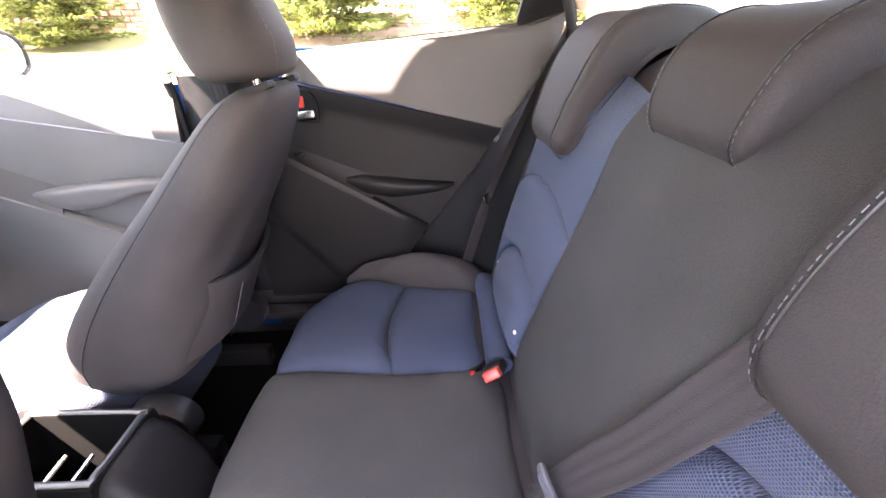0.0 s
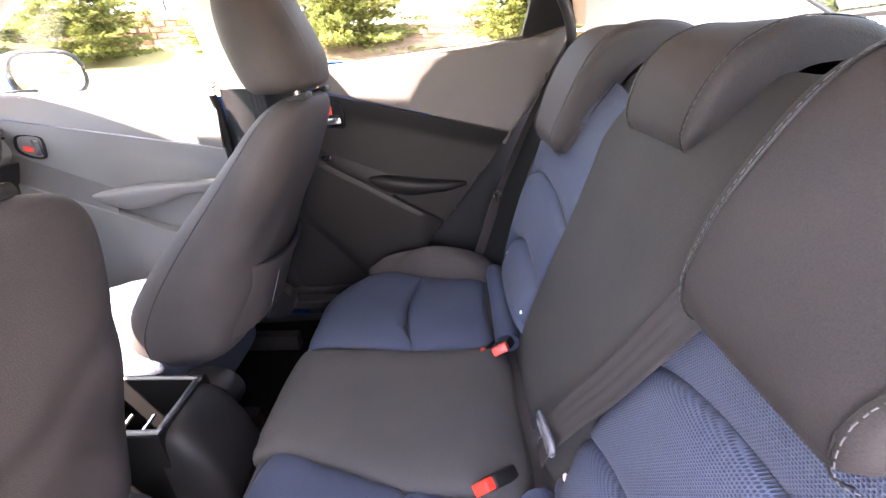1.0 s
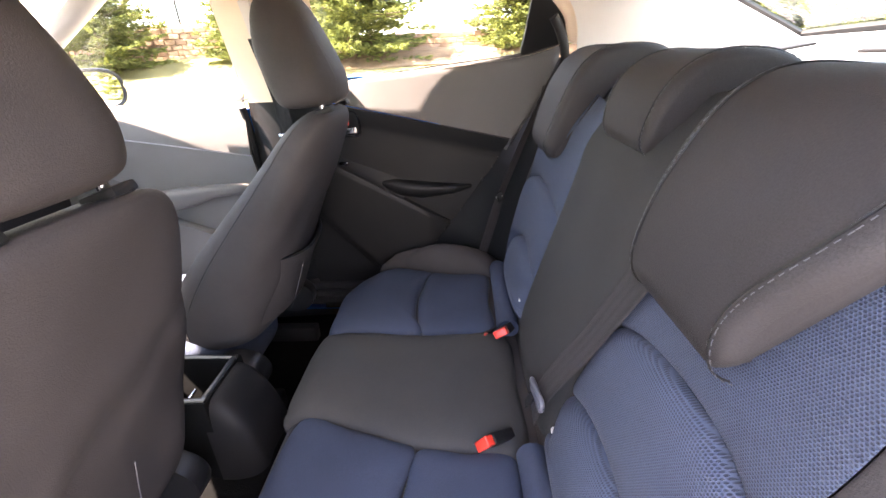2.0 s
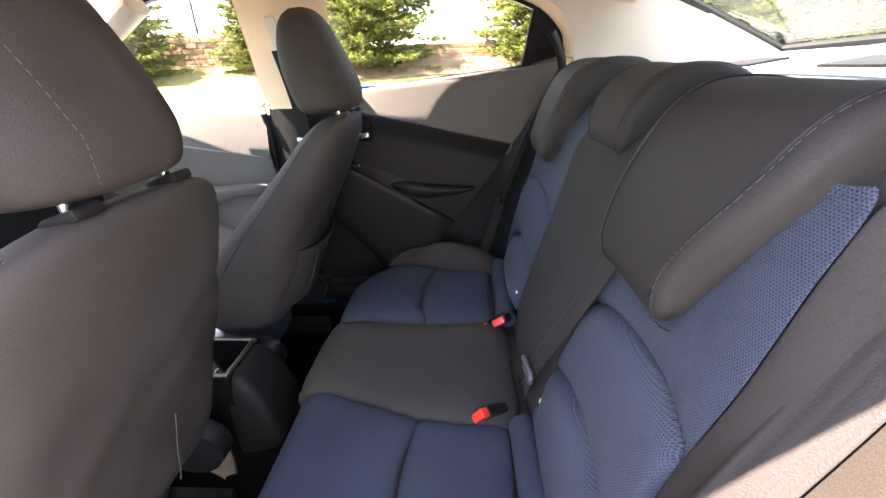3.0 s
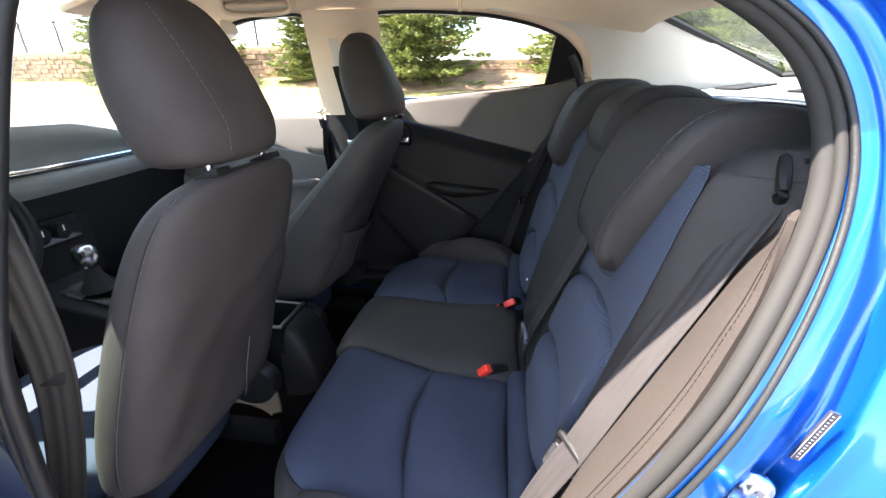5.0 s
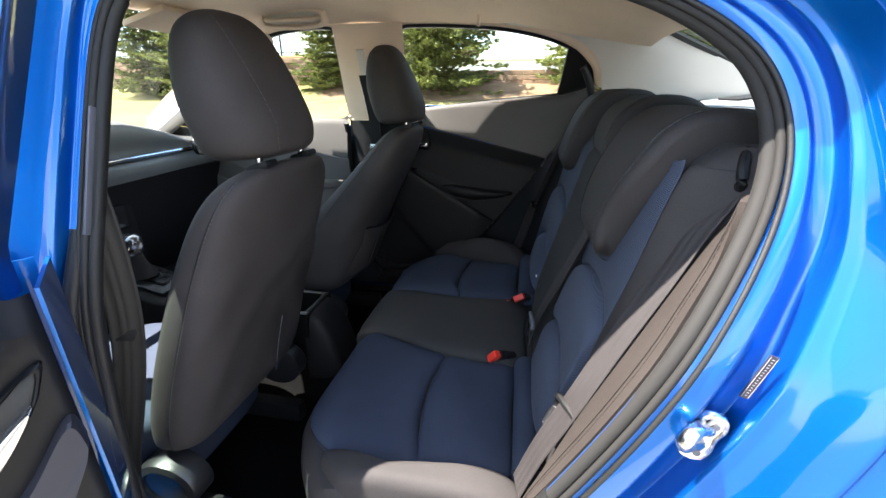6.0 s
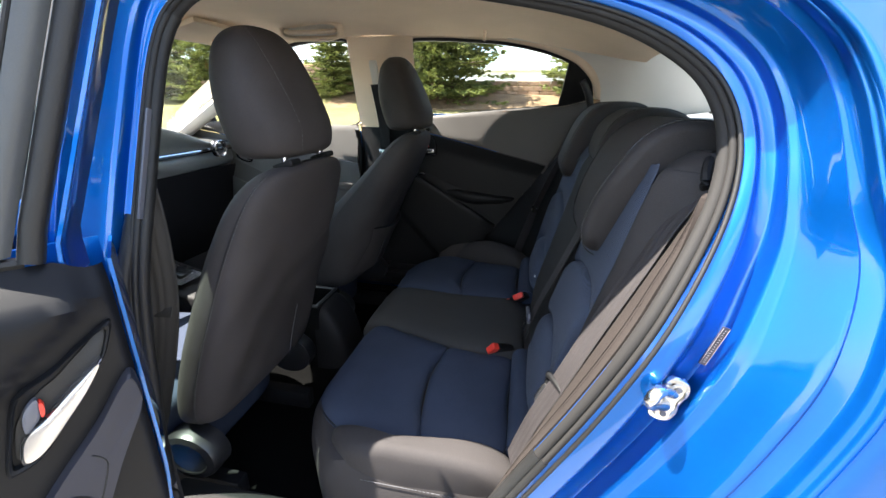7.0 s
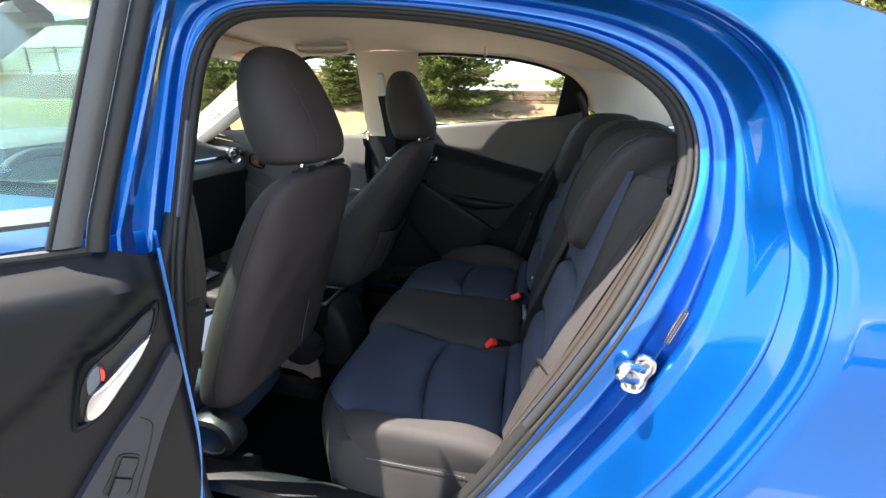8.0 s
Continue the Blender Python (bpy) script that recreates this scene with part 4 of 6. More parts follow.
hc = door_plate("handle_bezel", [(-0.003, 0.960), (0.002, 0.936), (0.014, 0.911), (0.041, 0.873), (0.058, 0.853), (0.087, 0.818), (0.115, 0.807), (0.120, 0.815), (0.110, 0.855), (0.097, 0.895), (0.086, 0.907), (0.058, 0.920), (0.029, 0.941)],
                ((1.02, -0.002), (1.0, 0.006), (0.95, 0.0085), (0.90, 0.007), (0.87, -0.002)), DOORTRIM, door_l, "black handle bezel", caps=False)
door_plate("handle_cup", [(0.003, 0.953), (0.010, 0.920), (0.040, 0.885), (0.075, 0.845), (0.108, 0.822), (0.100, 0.868), (0.074, 0.898), (0.058, 0.908), (0.031, 0.931)], ((1.0, 0.001), (0.97, 0.002)), RUBBER, hc, "dark recessed cup")
door_plate("lever", [(0.014, 0.917), (0.032, 0.887), (0.057, 0.857), (0.088, 0.824), (0.106, 0.820), (0.099, 0.850), (0.078, 0.866), (0.068, 0.874), (0.041, 0.897)], ((1.0, 0.002), (1.0, 0.010), (0.92, 0.014), (0.5, 0.016)), SILVER, hc, "silver door release lever")
door_plate("lock_slide", [(0.078, 0.894), (0.079, 0.871), (0.095, 0.855), (0.092, 0.880)], ((1.0, 0.002), (0.95, 0.009), (0.6, 0.011)), GREYPLASTIC, hc, n=24)
door_plate("lock_mark", [(0.077, 0.890), (0.073, 0.886), (0.075, 0.872), (0.079, 0.870)], ((1.0, 0.004), (0.8, 0.0115)), RED, hc, "red lock mark", n=16)
# sloping armrest plate with the window switch
PLATE = [(-0.005, 0.884), (-0.015, 0.855), (-0.010, 0.832), (0.021, 0.772), (0.050, 0.708), (0.085, 0.632), (0.150, 0.560), (0.215, 0.600), (0.165, 0.672), (0.115, 0.738), (0.079, 0.782), (0.036, 0.830)]
door_plate("switch_plate", PLATE, ((1.02, -0.002), (1.0, 0.012), (0.97, 0.016), (0.5, 0.0165), (0.1, 0.0165)), PLATEGREY, door_l, "blue-grey armrest plate", n=72)
part("plate_groove", tube([on_door(a, z, 0.0165) for a, z in curve([(0.050, 0.796), (0.041, 0.785), (0.040, 0.770), (0.052, 0.735), (0.075, 0.680), (0.098, 0.625)], 24)], 0.0011, 6), RUBBER, door_l)
door_plate("switch_well", [(0.084, 0.752), (0.062, 0.735), (0.074, 0.708), (0.087, 0.681), (0.112, 0.700), (0.098, 0.726)], ((1.0, 0.0165), (0.99, 0.0185), (0.90, 0.0185), (0.88, 0.0172)), RUBBER, door_l, "black switch surround", n=24)
for k in range(2):
    z0, z1 = lerp(0.745, 0.6905, k * 0.5 + 0.02), lerp(0.745, 0.6905, k * 0.5 + 0.48)
    q = [(0.0680 + 0.5 * (0.738 - z0), z0 - 0.010), (0.0840 + 0.5 * (0.738 - z0), z0 + 0.004), (0.0840 + 0.5 * (0.738 - z1), z1 + 0.004), (0.0680 + 0.5 * (0.738 - z1), z1 - 0.010)]
    part("window_switch", loft([[on_door(a, z, l) for a, z in q] for l in (0.017, 0.0205 + 0.002 * k)], True, True), PLATEGREY, door_l, angle=20)

# ---- rear bench ----
BX, BZ, BK = 0.272, 0.55, 0.243


def back_surf(y, z):
    n = Vector((-1, 0, BK)).normalized()
    side = abs(y - MID)
    bulge = 0.016 * smooth(0.50, 0.66, side) + 0.085 * smooth(0.84, 1.16, z) * smooth(0.54, 0.62, side) + 0.040 * smooth(1.02, 1.16, z) * smooth(-0.30, -0.22, y - MID)
    return Vector((BX + BK * (z - BZ) + bulge, y, z)), n


def flip(pts, s):
    return [(MID + s * d, z) for d, z in pts]


def ruled_pad(low, high, s, depth, power, sink=0.004, nu=90, nv=22, ends=9.0, flush=0):
    """A padded panel of the backrest between two sewn lines, given as (distance from the middle, height)."""
    a, b = curve(low, nu + 1), curve(high, nu + 1)
    rows_ = []
    for i in range(nu + 1):
        e = (1 - abs(2 * i / nu - 1) ** ends) ** 0.5
        row = []
        for j in range(nv + 1):
            v = 0.5 - 0.5 * math.cos(math.pi * j / nv)
            d, z = a[i] + (b[i] - a[i]) * v
            p, n = back_surf(MID + s * d, z)
            w = 1 - abs(2 * v - 1) ** power
            if (v - 0.5) * flush > 0:           # the side that meets its neighbour level, with only a seam between
                w = 1 - 0.12 * abs(2 * v - 1) ** 60
            row.append(tuple(p + n * (-sink + (depth + sink) * e * w ** 0.5)))
        rows_.append(row)
    return loft(rows_, False, False)


def crease_shade(outline, surf, lift):
    """A dark tube in the sewn crease round a panel, drawing its contact shadow."""
    return tube([tuple(q + w * lift) for q, w in (surf(a, b) for a, b in curve(outline, 90, closed=True))], 0.0016, 6, True)


bench_back = thing("rear_bench", "black rear bench with blue mesh inserts and blue seating panels", "car seat")
# carcass of the backrest
bm = loft([[(BX + BK * (z - BZ) + o + 0.004 + 0.014 * smooth(0.6, 0.7, abs(y - MID)) + 0.085 * smooth(0.84, 1.16, z) * smooth(0.55, 0.615, abs(y - MID)) + 0.040 * smooth(1.02, 1.16, z) * smooth(-0.30, -0.22, y - MID), y, z) for y in np.linspace(-0.665, 0.60, 60)] + [(BX + BK * (z - BZ) + 0.15, y, z) for y in np.linspace(0.60, -0.665, 60)]
           for z, o in ((0.46, 0.03), (0.50, 0.0), (0.7, 0), (0.86, 0), (0.93, 0), (1.0, 0), (1.07, 0), (1.13, 0.006), (1.152, 0.03))])
part("frame_cover", bm, SIDEFAB, bench_back, "black backrest cover")
for s in (-1, 1):
    low = [(0.185, 0.575), (0.195, 0.60), (0.188, 0.680), (0.25, 0.708), (0.31, 0.719), (0.375, 0.718), (0.434, 0.704), (0.482, 0.685), (0.498, 0.650), (0.490, 0.58), (0.35, 0.562)]
    seam_low = [(0.185, 0.686), (0.25, 0.714), (0.31, 0.725), (0.375, 0.724), (0.436, 0.710), (0.488, 0.690), (0.500, 0.650), (0.494, 0.570)]
    seam_mid = [(0.142, 0.850), (0.24, 0.877), (0.356, 0.889), (0.429, 0.890), (0.480, 0.881), (0.522, 0.862), (0.520, 0.80), (0.512, 0.70), (0.504, 0.570)]
    seam_top = [(0.130, 1.100), (0.24, 1.118), (0.35, 1.118), (0.45, 1.122), (0.518, 1.126), (0.542, 1.124), (0.539, 1.05), (0.537, 0.97), (0.533, 0.92), (0.526, 0.860)]
    edge_top = [(0.544, 1.128), (0.540, 1.05), (0.538, 0.97), (0.534, 0.92), (0.526, 0.86), (0.523, 0.80), (0.514, 0.70), (0.505, 0.575)]
    edge_out = [(0.612, 1.128), (0.632, 1.05), (0.632, 0.97), (0.629, 0.92), (0.625, 0.86), (0.619, 0.80), (0.607, 0.70), (0.585, 0.575)]
    if s < 0:      # on the belt's side the black centre panel widens towards the top
        seam_mid[:2] = [(0.228, 0.855), (0.28, 0.876)]
        seam_top[:2] = [(0.302, 1.100), (0.33, 1.116)]
    part("lower_insert", pad(flip(low, s), back_surf, 0.036, power=4.0, soft=1.8, rings=12, centre=(MID + s * 0.34, 0.64)), BLUEMESH, bench_back, "blue mesh insert")
    part("middle_insert", ruled_pad(seam_low, seam_mid, s, 0.027, 5.0), BLUEMESH, bench_back, "blue mesh insert")
    part("upper_insert", ruled_pad(seam_mid[:6] + [(0.525, 0.855)], seam_top, s, 0.013, 8.0, sink=0.001, ends=30.0, flush=1), BLUEMESH, bench_back, "blue mesh insert")
    part("side_bolster", ruled_pad(edge_top, edge_out, s, 0.0125, 6.0, sink=0.001, ends=14.0, flush=-1), SIDEFAB, bench_back, "black side bolster")
cen = [(0.0, 0.53), (-0.12, 0.535), (-0.185, 0.57), (-0.184, 0.63), (-0.190, 0.72), (-0.212, 0.81), (-0.238, 0.90), (-0.264, 0.99), (-0.298, 1.12), (-0.22, 1.150), (0.0, 1.150), (0.130, 1.12),
       (0.140, 1.0), (0.152, 0.90), (0.172, 0.77), (0.190, 0.63), (0.185, 0.57), (0.12, 0.535)]
part("centre_panel", pad([(MID + a, z) for a, z in cen], back_surf, 0.020, n=100, rings=12, power=6, centre=(MID, 0.83)), FABRIC, bench_back, "black cloth centre panel")
for y, z in ((0.19, 0.62), (0.468, 0.634), (-0.225, 0.618), (-0.51, 0.634)):
    p, n = back_surf(y, z)
    part("anchor_button", disc(0.006, 0.006, p + n * 0.018, n, 14, 0.0015), WHITE, bench_back, "small white child-seat marker")

# head restraints of the bench: hooks laid over the backrest's top
HOOK_LEFT = [(0.362, 0.950), (0.338, 0.962), (0.328, 0.992), (0.333, 1.035), (0.347, 1.085), (0.373, 1.140), (0.400, 1.172), (0.435, 1.190), (0.480, 1.192), (0.530, 1.184), (0.557, 1.168),
             (0.560, 1.146), (0.540, 1.130), (0.496, 1.122), (0.464, 1.110), (0.438, 1.086), (0.414, 1.040), (0.399, 0.992), (0.384, 0.963)]
HOOK_RIGHT = [(0.352, 0.975), (0.333, 0.986), (0.323, 1.015), (0.333, 1.055), (0.348, 1.100), (0.367, 1.145), (0.392, 1.184), (0.426, 1.210), (0.470, 1.220), (0.530, 1.218), (0.566, 1.205),
              (0.572, 1.185), (0.550, 1.168), (0.500, 1.157), (0.460, 1.136), (0.422, 1.085), (0.392, 1.030), (0.376, 0.995), (0.366, 0.980)]
HOOK_MID = [(0.412, 1.062), (0.390, 1.071), (0.380, 1.092), (0.384, 1.125), (0.398, 1.160), (0.424, 1.188), (0.465, 1.205), (0.520, 1.204), (0.560, 1.190), (0.576, 1.170), (0.562, 1.152), (0.522, 1.150),
            (0.484, 1.146), (0.456, 1.122), (0.436, 1.090), (0.424, 1.068)]


def hook_rest(yc, half_low, half_top, lift=0.0, flip_x=0.0, label="", r=0.024, taper_low=0.97, taper_top=1.13, shape=HOOK_LEFT, shift=0.0, corner=0.030):
    o = curve(shape, 64, closed=True) + np.array([flip_x, lift])
    d = np.roll(o, -1, 0) - np.roll(o, 1, 0)
    d /= np.linalg.norm(d, axis=1)[:, None]
    nr = np.stack([-d[:, 1], d[:, 0]], 1)
    c = o.mean(axis=0)
    if np.mean(np.sum(nr * (o - c), 1)) < 0:
        nr = -nr
    rings = []
    fr = [-1.0, -0.99, -0.97, -0.94, -0.90, -0.84, -0.5, -0.25, 0, 0.25, 0.5, 0.84, 0.90, 0.94, 0.97, 0.99, 1.0]
    for f in fr:
        e = max(0.0, (abs(f) - 0.84) / 0.16)
        inset = r * (1 - math.sqrt(max(0, 1 - e * e)))
        ring = []
        for q, m in zip(o, nr):
            h = lerp(half_low, half_top, smooth(taper_low, taper_top, q[1] - lift))
            h -= corner * max(0.0, 1 - (q[1] - o[:, 1].min()) / 0.045) ** 2
            p = q - m * inset
            ring.append((p[0], yc + shift * smooth(taper_low, taper_top, q[1] - lift) + f * h, p[1]))
        rings.append(ring)
    ob = thing("head_restraint", label, "head restraint", group="rear head restraints")
    part("cover", loft(rings), SIDEFAB, ob, angle=80)
    for f in (-0.845, 0.845):
        path = [(q[0] - m[0] * 0.0 + m[0] * 0.0012, yc + shift * smooth(taper_low, taper_top, q[1] - lift) + f * lerp(half_low, half_top, smooth(taper_low, taper_top, q[1] - lift)), q[1] + m[1] * 0.0012) for q, m in list(zip(o, nr))[1:36]]
        part("seam", tube([(a, b - math.copysign(0.004, f), c) for a, b, c in path], 0.0011, 5), RUBBER, ob)
        part("stitching", stitches(path, 0.0005, 0.004, 0.004), THREAD, ob, "light grey stitching")
    for f in (-0.45, 0.45):
        part("post", tube([(0.535, yc + f * half_top, 1.02), (0.535, yc + f * half_top, 1.125)], 0.007, 10), CHROME, ob)
        part("post_sleeve", box((0.05, 0.04, 0.018), (0.535, yc + f * half_top, 1.108), 0.005), PLASTIC, ob)
    return ob


hook_rest(-0.379, 0.100, 0.128, 0.0, -0.007, "black outer rear head restraint with grey stitching", r=0.016, shift=-0.031, taper_low=1.0, taper_top=1.15)
hook_rest(0.334, 0.099, 0.118, 0.0, 0.0, "black outer rear head restraint with grey stitching", r=0.016, shape=HOOK_RIGHT)
hook_rest(-0.052, 0.096, 0.106, 0.0, 0.0, "black middle rear head restraint with grey stitching", r=0.015, corner=0.016, taper_low=1.06, taper_top=1.16, shape=HOOK_MID)

# cushion
ROLL = [(0.0, (-0.20, 0.520)), (0.05, (-0.248, 0.510)), (0.09, (-0.276, 0.482)), (0.14, (-0.286, 0.430)), (0.22, (-0.280, 0.350)), (0.30, (-0.270, 0.270))]


def seat_line(u):
    if u >= -0.2:
        return u, 0.520 - 0.10 * max(0, u - 0.10) ** 2 * 4
    s = -0.2 - u
    return table(s, *[(a, b[0]) for a, b in ROLL]), table(s, *[(a, b[1]) for a, b in ROLL])


def seat_surf(u, v):
    """The bench's top: it rolls over at the front, rounds off at the corners and falls at the sides."""
    def place(uu):
        x, z = seat_line(uu)
        s = abs(v - MID)
        over_ = max(0.0, s - 0.585)
        z -= 1.35 * over_ * over_ / (over_ + 0.025)
        x += 0.16 * smooth(0.36, 0.70, s) ** 1.5 * smooth(0.10, -0.25, uu)
        y = MID + math.copysign(min(s, 0.60) + 0.30 * max(0.0, s - 0.60), v - MID)
        return Vector((x, y, z))
    a, b = place(u - 0.004), place(u + 0.004)
    t = (b - a).normalized()
    return place(u), Vector((-t.z, 0, t.x)).normalized()


bench = bench_back
us = np.linspace(0.27, -0.49, 60)
bm = loft([[tuple(seat_surf(u, y)[0] - seat_surf(u, y)[1] * 0.004) for y in np.linspace(-0.80, 0.76, 60)] for u in us], False, False)
part("base_cover", bm, SIDEFAB, bench, "black cushion cover")
LF = [(-0.235, -0.104), (-0.13, -0.128), (-0.03, -0.160), (0.020, -0.182), (0.004, -0.25), (-0.004, -0.33), (0.004, -0.44), (0.022, -0.553), (-0.06, -0.560), (-0.15, -0.560), (-0.22, -0.535), (-0.255, -0.45), (-0.252, -0.28)]
LB = [(0.030, -0.182), (0.12, -0.192), (0.212, -0.196), (0.208, -0.36), (0.212, -0.535), (0.12, -0.542), (0.032, -0.553), (0.014, -0.44), (0.006, -0.33), (0.014, -0.25)]
RF = [(-0.262, 0.203), (-0.13, 0.192), (0.002, 0.180), (-0.018, 0.26), (-0.024, 0.36), (-0.016, 0.45), (-0.002, 0.532), (-0.10, 0.556), (-0.20, 0.576), (-0.275, 0.575), (-0.285, 0.45), (-0.272, 0.30)]
RB = [(0.012, 0.180), (0.10, 0.180), (0.205, 0.180), (0.200, 0.35), (0.205, 0.508), (0.10, 0.518), (0.008, 0.530), (-0.006, 0.45), (-0.014, 0.36), (-0.008, 0.26)]
for nm, o, m, d in (("front_panel", LF, BLUE, 0.020), ("rear_panel", LB, BLUE, 0.018), ("front_panel", RF, BLUE, 0.020), ("rear_panel", RB, BLUE, 0.018)):
    part(nm, pad(o, seat_surf, d, power=5, n=90), m, bench, "blue cloth seating panel")
    # shade in the crease between cushion panels, drawn as a black tube
    part("crease", crease_shade(o, seat_surf, 0.0028), RUBBER, bench)
CP = [(-0.30, -0.09), (-0.25, -0.098), (-0.13, -0.122), (0.025, -0.176), (0.12, -0.186), (0.235, -0.188), (0.24, 0.0), (0.235, 0.172), (0.10, 0.174), (0.0, 0.174), (-0.13, 0.186), (-0.25, 0.197), (-0.30, 0.20), (-0.335, 0.16), (-0.34, 0.05), (-0.335, -0.06)]
part("centre_panel", pad(CP, seat_surf, 0.020, power=7, n=110, rings=12, centre=(-0.03, 0.02)), FABRIC, bench, "black cloth centre panel")
LO = [(0.245, -0.60), (0.215, -0.545), (0.12, -0.550), (0.022, -0.561), (-0.06, -0.568), (-0.15, -0.569), (-0.215, -0.555), (-0.235, -0.58), (-0.20, -0.625), (-0.10, -0.640), (0.05, -0.640), (0.18, -0.630)]
RO = [(0.255, 0.585), (0.215, 0.516), (0.10, 0.526), (0.0, 0.540), (-0.10, 0.564), (-0.20, 0.584), (-0.275, 0.583), (-0.290, 0.61), (-0.20, 0.655), (-0.05, 0.665), (0.10, 0.655), (0.20, 0.630)]
part("side_bolster", pad(LO, seat_surf, 0.042, power=3), SIDEFAB, bench, "black side bolster")
part("side_bolster", pad(RO, seat_surf, 0.105, power=2.2, rings=14, centre=(-0.01, 0.605)), SIDEFAB, bench, "black side bolster")
for y0, y1 in ((0.185, 0.535), (-0.205, -0.545)):
    pts = [(lerp(0.242, 0.246, k / 12), lerp(y0, y1, k / 12), 0.535 + 0.012 * math.sin(math.pi * k / 12)) for k in range(13)]
    part("rear_roll", tube(pts, 0.030, 14, up=(-0.4, 0, 1)), BLUE, bench, "blue cloth roll at the cushion's back")
# stitched seam of the near bolster
path = [tuple(seat_surf(u, -0.652)[0] + Vector((0, -0.002, 0.004))) for u in np.linspace(-0.20, 0.15, 30)]
part("stitching", stitches(path, 0.0009, 0.005, 0.003), THREAD, bench)

# ---- buckles and belts of the bench ----
def buckle(at, aim, group="buckles"):
    ob = thing("belt_buckle", "black seat belt buckle with a red button, on the rear seat", "belt buckle", group=group)
    d = Vector(aim).normalized()
    q = Vector((1, 0, 0)).rotation_difference(d).to_matrix().to_4x4()
    m = Matrix.Translation(at) @ q
    for nm, bmx, mt, lab in (("case", box((0.062, 0.042, 0.024), (-0.036, 0, 0), 0.006, segments=3), PLASTIC, ""), ("button", box((0.024, 0.036, 0.020), (0.001, 0, 0), 0.004, segments=3), RED, "red release button"),
                             ("stalk", box((0.06, 0.026, 0.010), (-0.088, 0, 0), 0.003), WEBBING, "")):
        bmesh.ops.transform(bmx, matrix=m, verts=bmx.verts)
        part(nm, bmx, mt, ob, lab)
    return ob


buckle((0.218, 0.128, 0.566), (-0.30, -0.82, 0.42))
buckle((0.158, -0.182, 0.540), (-0.62, -0.52, 0.34))
buckle((0.172, 0.172, 0.518), (-0.45, -0.80, 0.22))


def belt(name, pts, across, label, width=0.047, n=40):
    ob = thing(name, label, "seat belt", group="rear seat belts")
    part("webbing", ribbon([tuple(p) for p in curve(pts, n)], across, width, 0.0022), WEBBING, ob)
    return ob


def over(y, z, lift):
    p, n = back_surf(y, z)
    return tuple(p + n * lift)


b1 = belt("seat_belt", [over(-0.158, 0.585, 0.034), over(-0.172, 0.64, 0.038), over(-0.204, 0.73, 0.036), over(-0.232, 0.80, 0.032), over(-0.268, 0.92, 0.024), over(-0.292, 1.0, 0.022), over(-0.318, 1.08, 0.020), over(-0.33, 1.13, 0.0), over(-0.33, 1.15, -0.06)], (0, 1, 0.0), "brown-grey centre seat belt lying on the backrest", width=0.056)
RING = [over(-0.140, 0.636, 0.046), over(-0.146, 0.652, 0.052), over(-0.175, 0.660, 0.054), over(-0.205, 0.664, 0.052), over(-0.214, 0.654, 0.048), over(-0.208, 0.642, 0.046), over(-0.176, 0.636, 0.044), over(-0.148, 0.630, 0.044)]
tg = part("tongue_grip", tube(curve(RING, 36, True), 0.0052, 8, True), GREYPLASTIC, b1, "grey plastic belt loop")
bm = loft([[over(y, z, l) for y, z in ((-0.150, 0.632), (-0.172, 0.634), (-0.160, 0.605), (-0.150, 0.585), (-0.136, 0.590), (-0.140, 0.610))] for l in (0.043, 0.047)])
part("tongue", bm, SILVER, tg, "silver belt tongue")
b2 = belt("seat_belt", [(0.492, -0.562, 1.142), (0.464, -0.574, 1.124), (0.440, -0.592, 1.09), (0.414, -0.602, 1.049), (0.389, -0.604, 0.988), (0.345, -0.605, 0.886), (0.292, -0.605, 0.755), (0.257, -0.594, 0.66), (0.226, -0.572, 0.54)],
          (-0.33, 1, 0.0), "mauve-brown outer seat belt lying along the side bolster", width=0.045)
RING = [(0.276, -0.562, 0.742), (0.274, -0.566, 0.754), (0.276, -0.590, 0.757), (0.280, -0.616, 0.754), (0.279, -0.622, 0.742), (0.274, -0.616, 0.730), (0.270, -0.590, 0.726), (0.272, -0.568, 0.729)]
RING = [(x + 0.010 - 0.3 * (y + 0.575), y - 0.006, z) for x, y, z in RING]
tg = part("tongue_grip", tube(curve(RING, 36, True), 0.0060, 8, True), PLASTIC, b2, "black plastic belt loop")
bm = loft([[(0.290 + 0.30 * (z - 0.75) - 0.3 * (y + 0.575) - l, y, z) for y, z in ((-0.572, 0.735), (-0.594, 0.735), (-0.590, 0.705), (-0.574, 0.690), (-0.562, 0.695), (-0.564, 0.715))] for l in (0.006, 0.010)])
part("tongue", bm, SILVER, tg, "silver belt tongue")
part("guide", tube(curve([(0.452, -0.604, 1.110), (0.452, -0.600, 1.130), (0.462, -0.576, 1.146), (0.476, -0.542, 1.144), (0.482, -0.530, 1.126), (0.474, -0.536, 1.110), (0.462, -0.572, 1.104)], 28, True), 0.0065, 8, True), PLASTIC, b2, "black belt guide")
part("guide_cover", box((0.06, 0.075, 0.018), (0.498, -0.560, 1.140), 0.007), PLASTIC, b2)
b3 = belt("seat_belt", [(0.44, 0.615, 1.19), (0.40, 0.622, 1.10), (0.34, 0.632, 0.96), (0.285, 0.632, 0.82), (0.255, 0.622, 0.75), (0.225, 0.602, 0.66), (0.20, 0.585, 0.585), (0.19, 0.575, 0.54)], (0.6, 0.5, 0.0), "dark grey seat belt hanging beside the closed door")
part("tongue", box((0.022, 0.010, 0.034), (0.256, 0.612, 0.770), 0.004, rot=Euler((0, radians(-20), radians(30))).to_matrix()), STEEL, b3, "silver belt tongue")

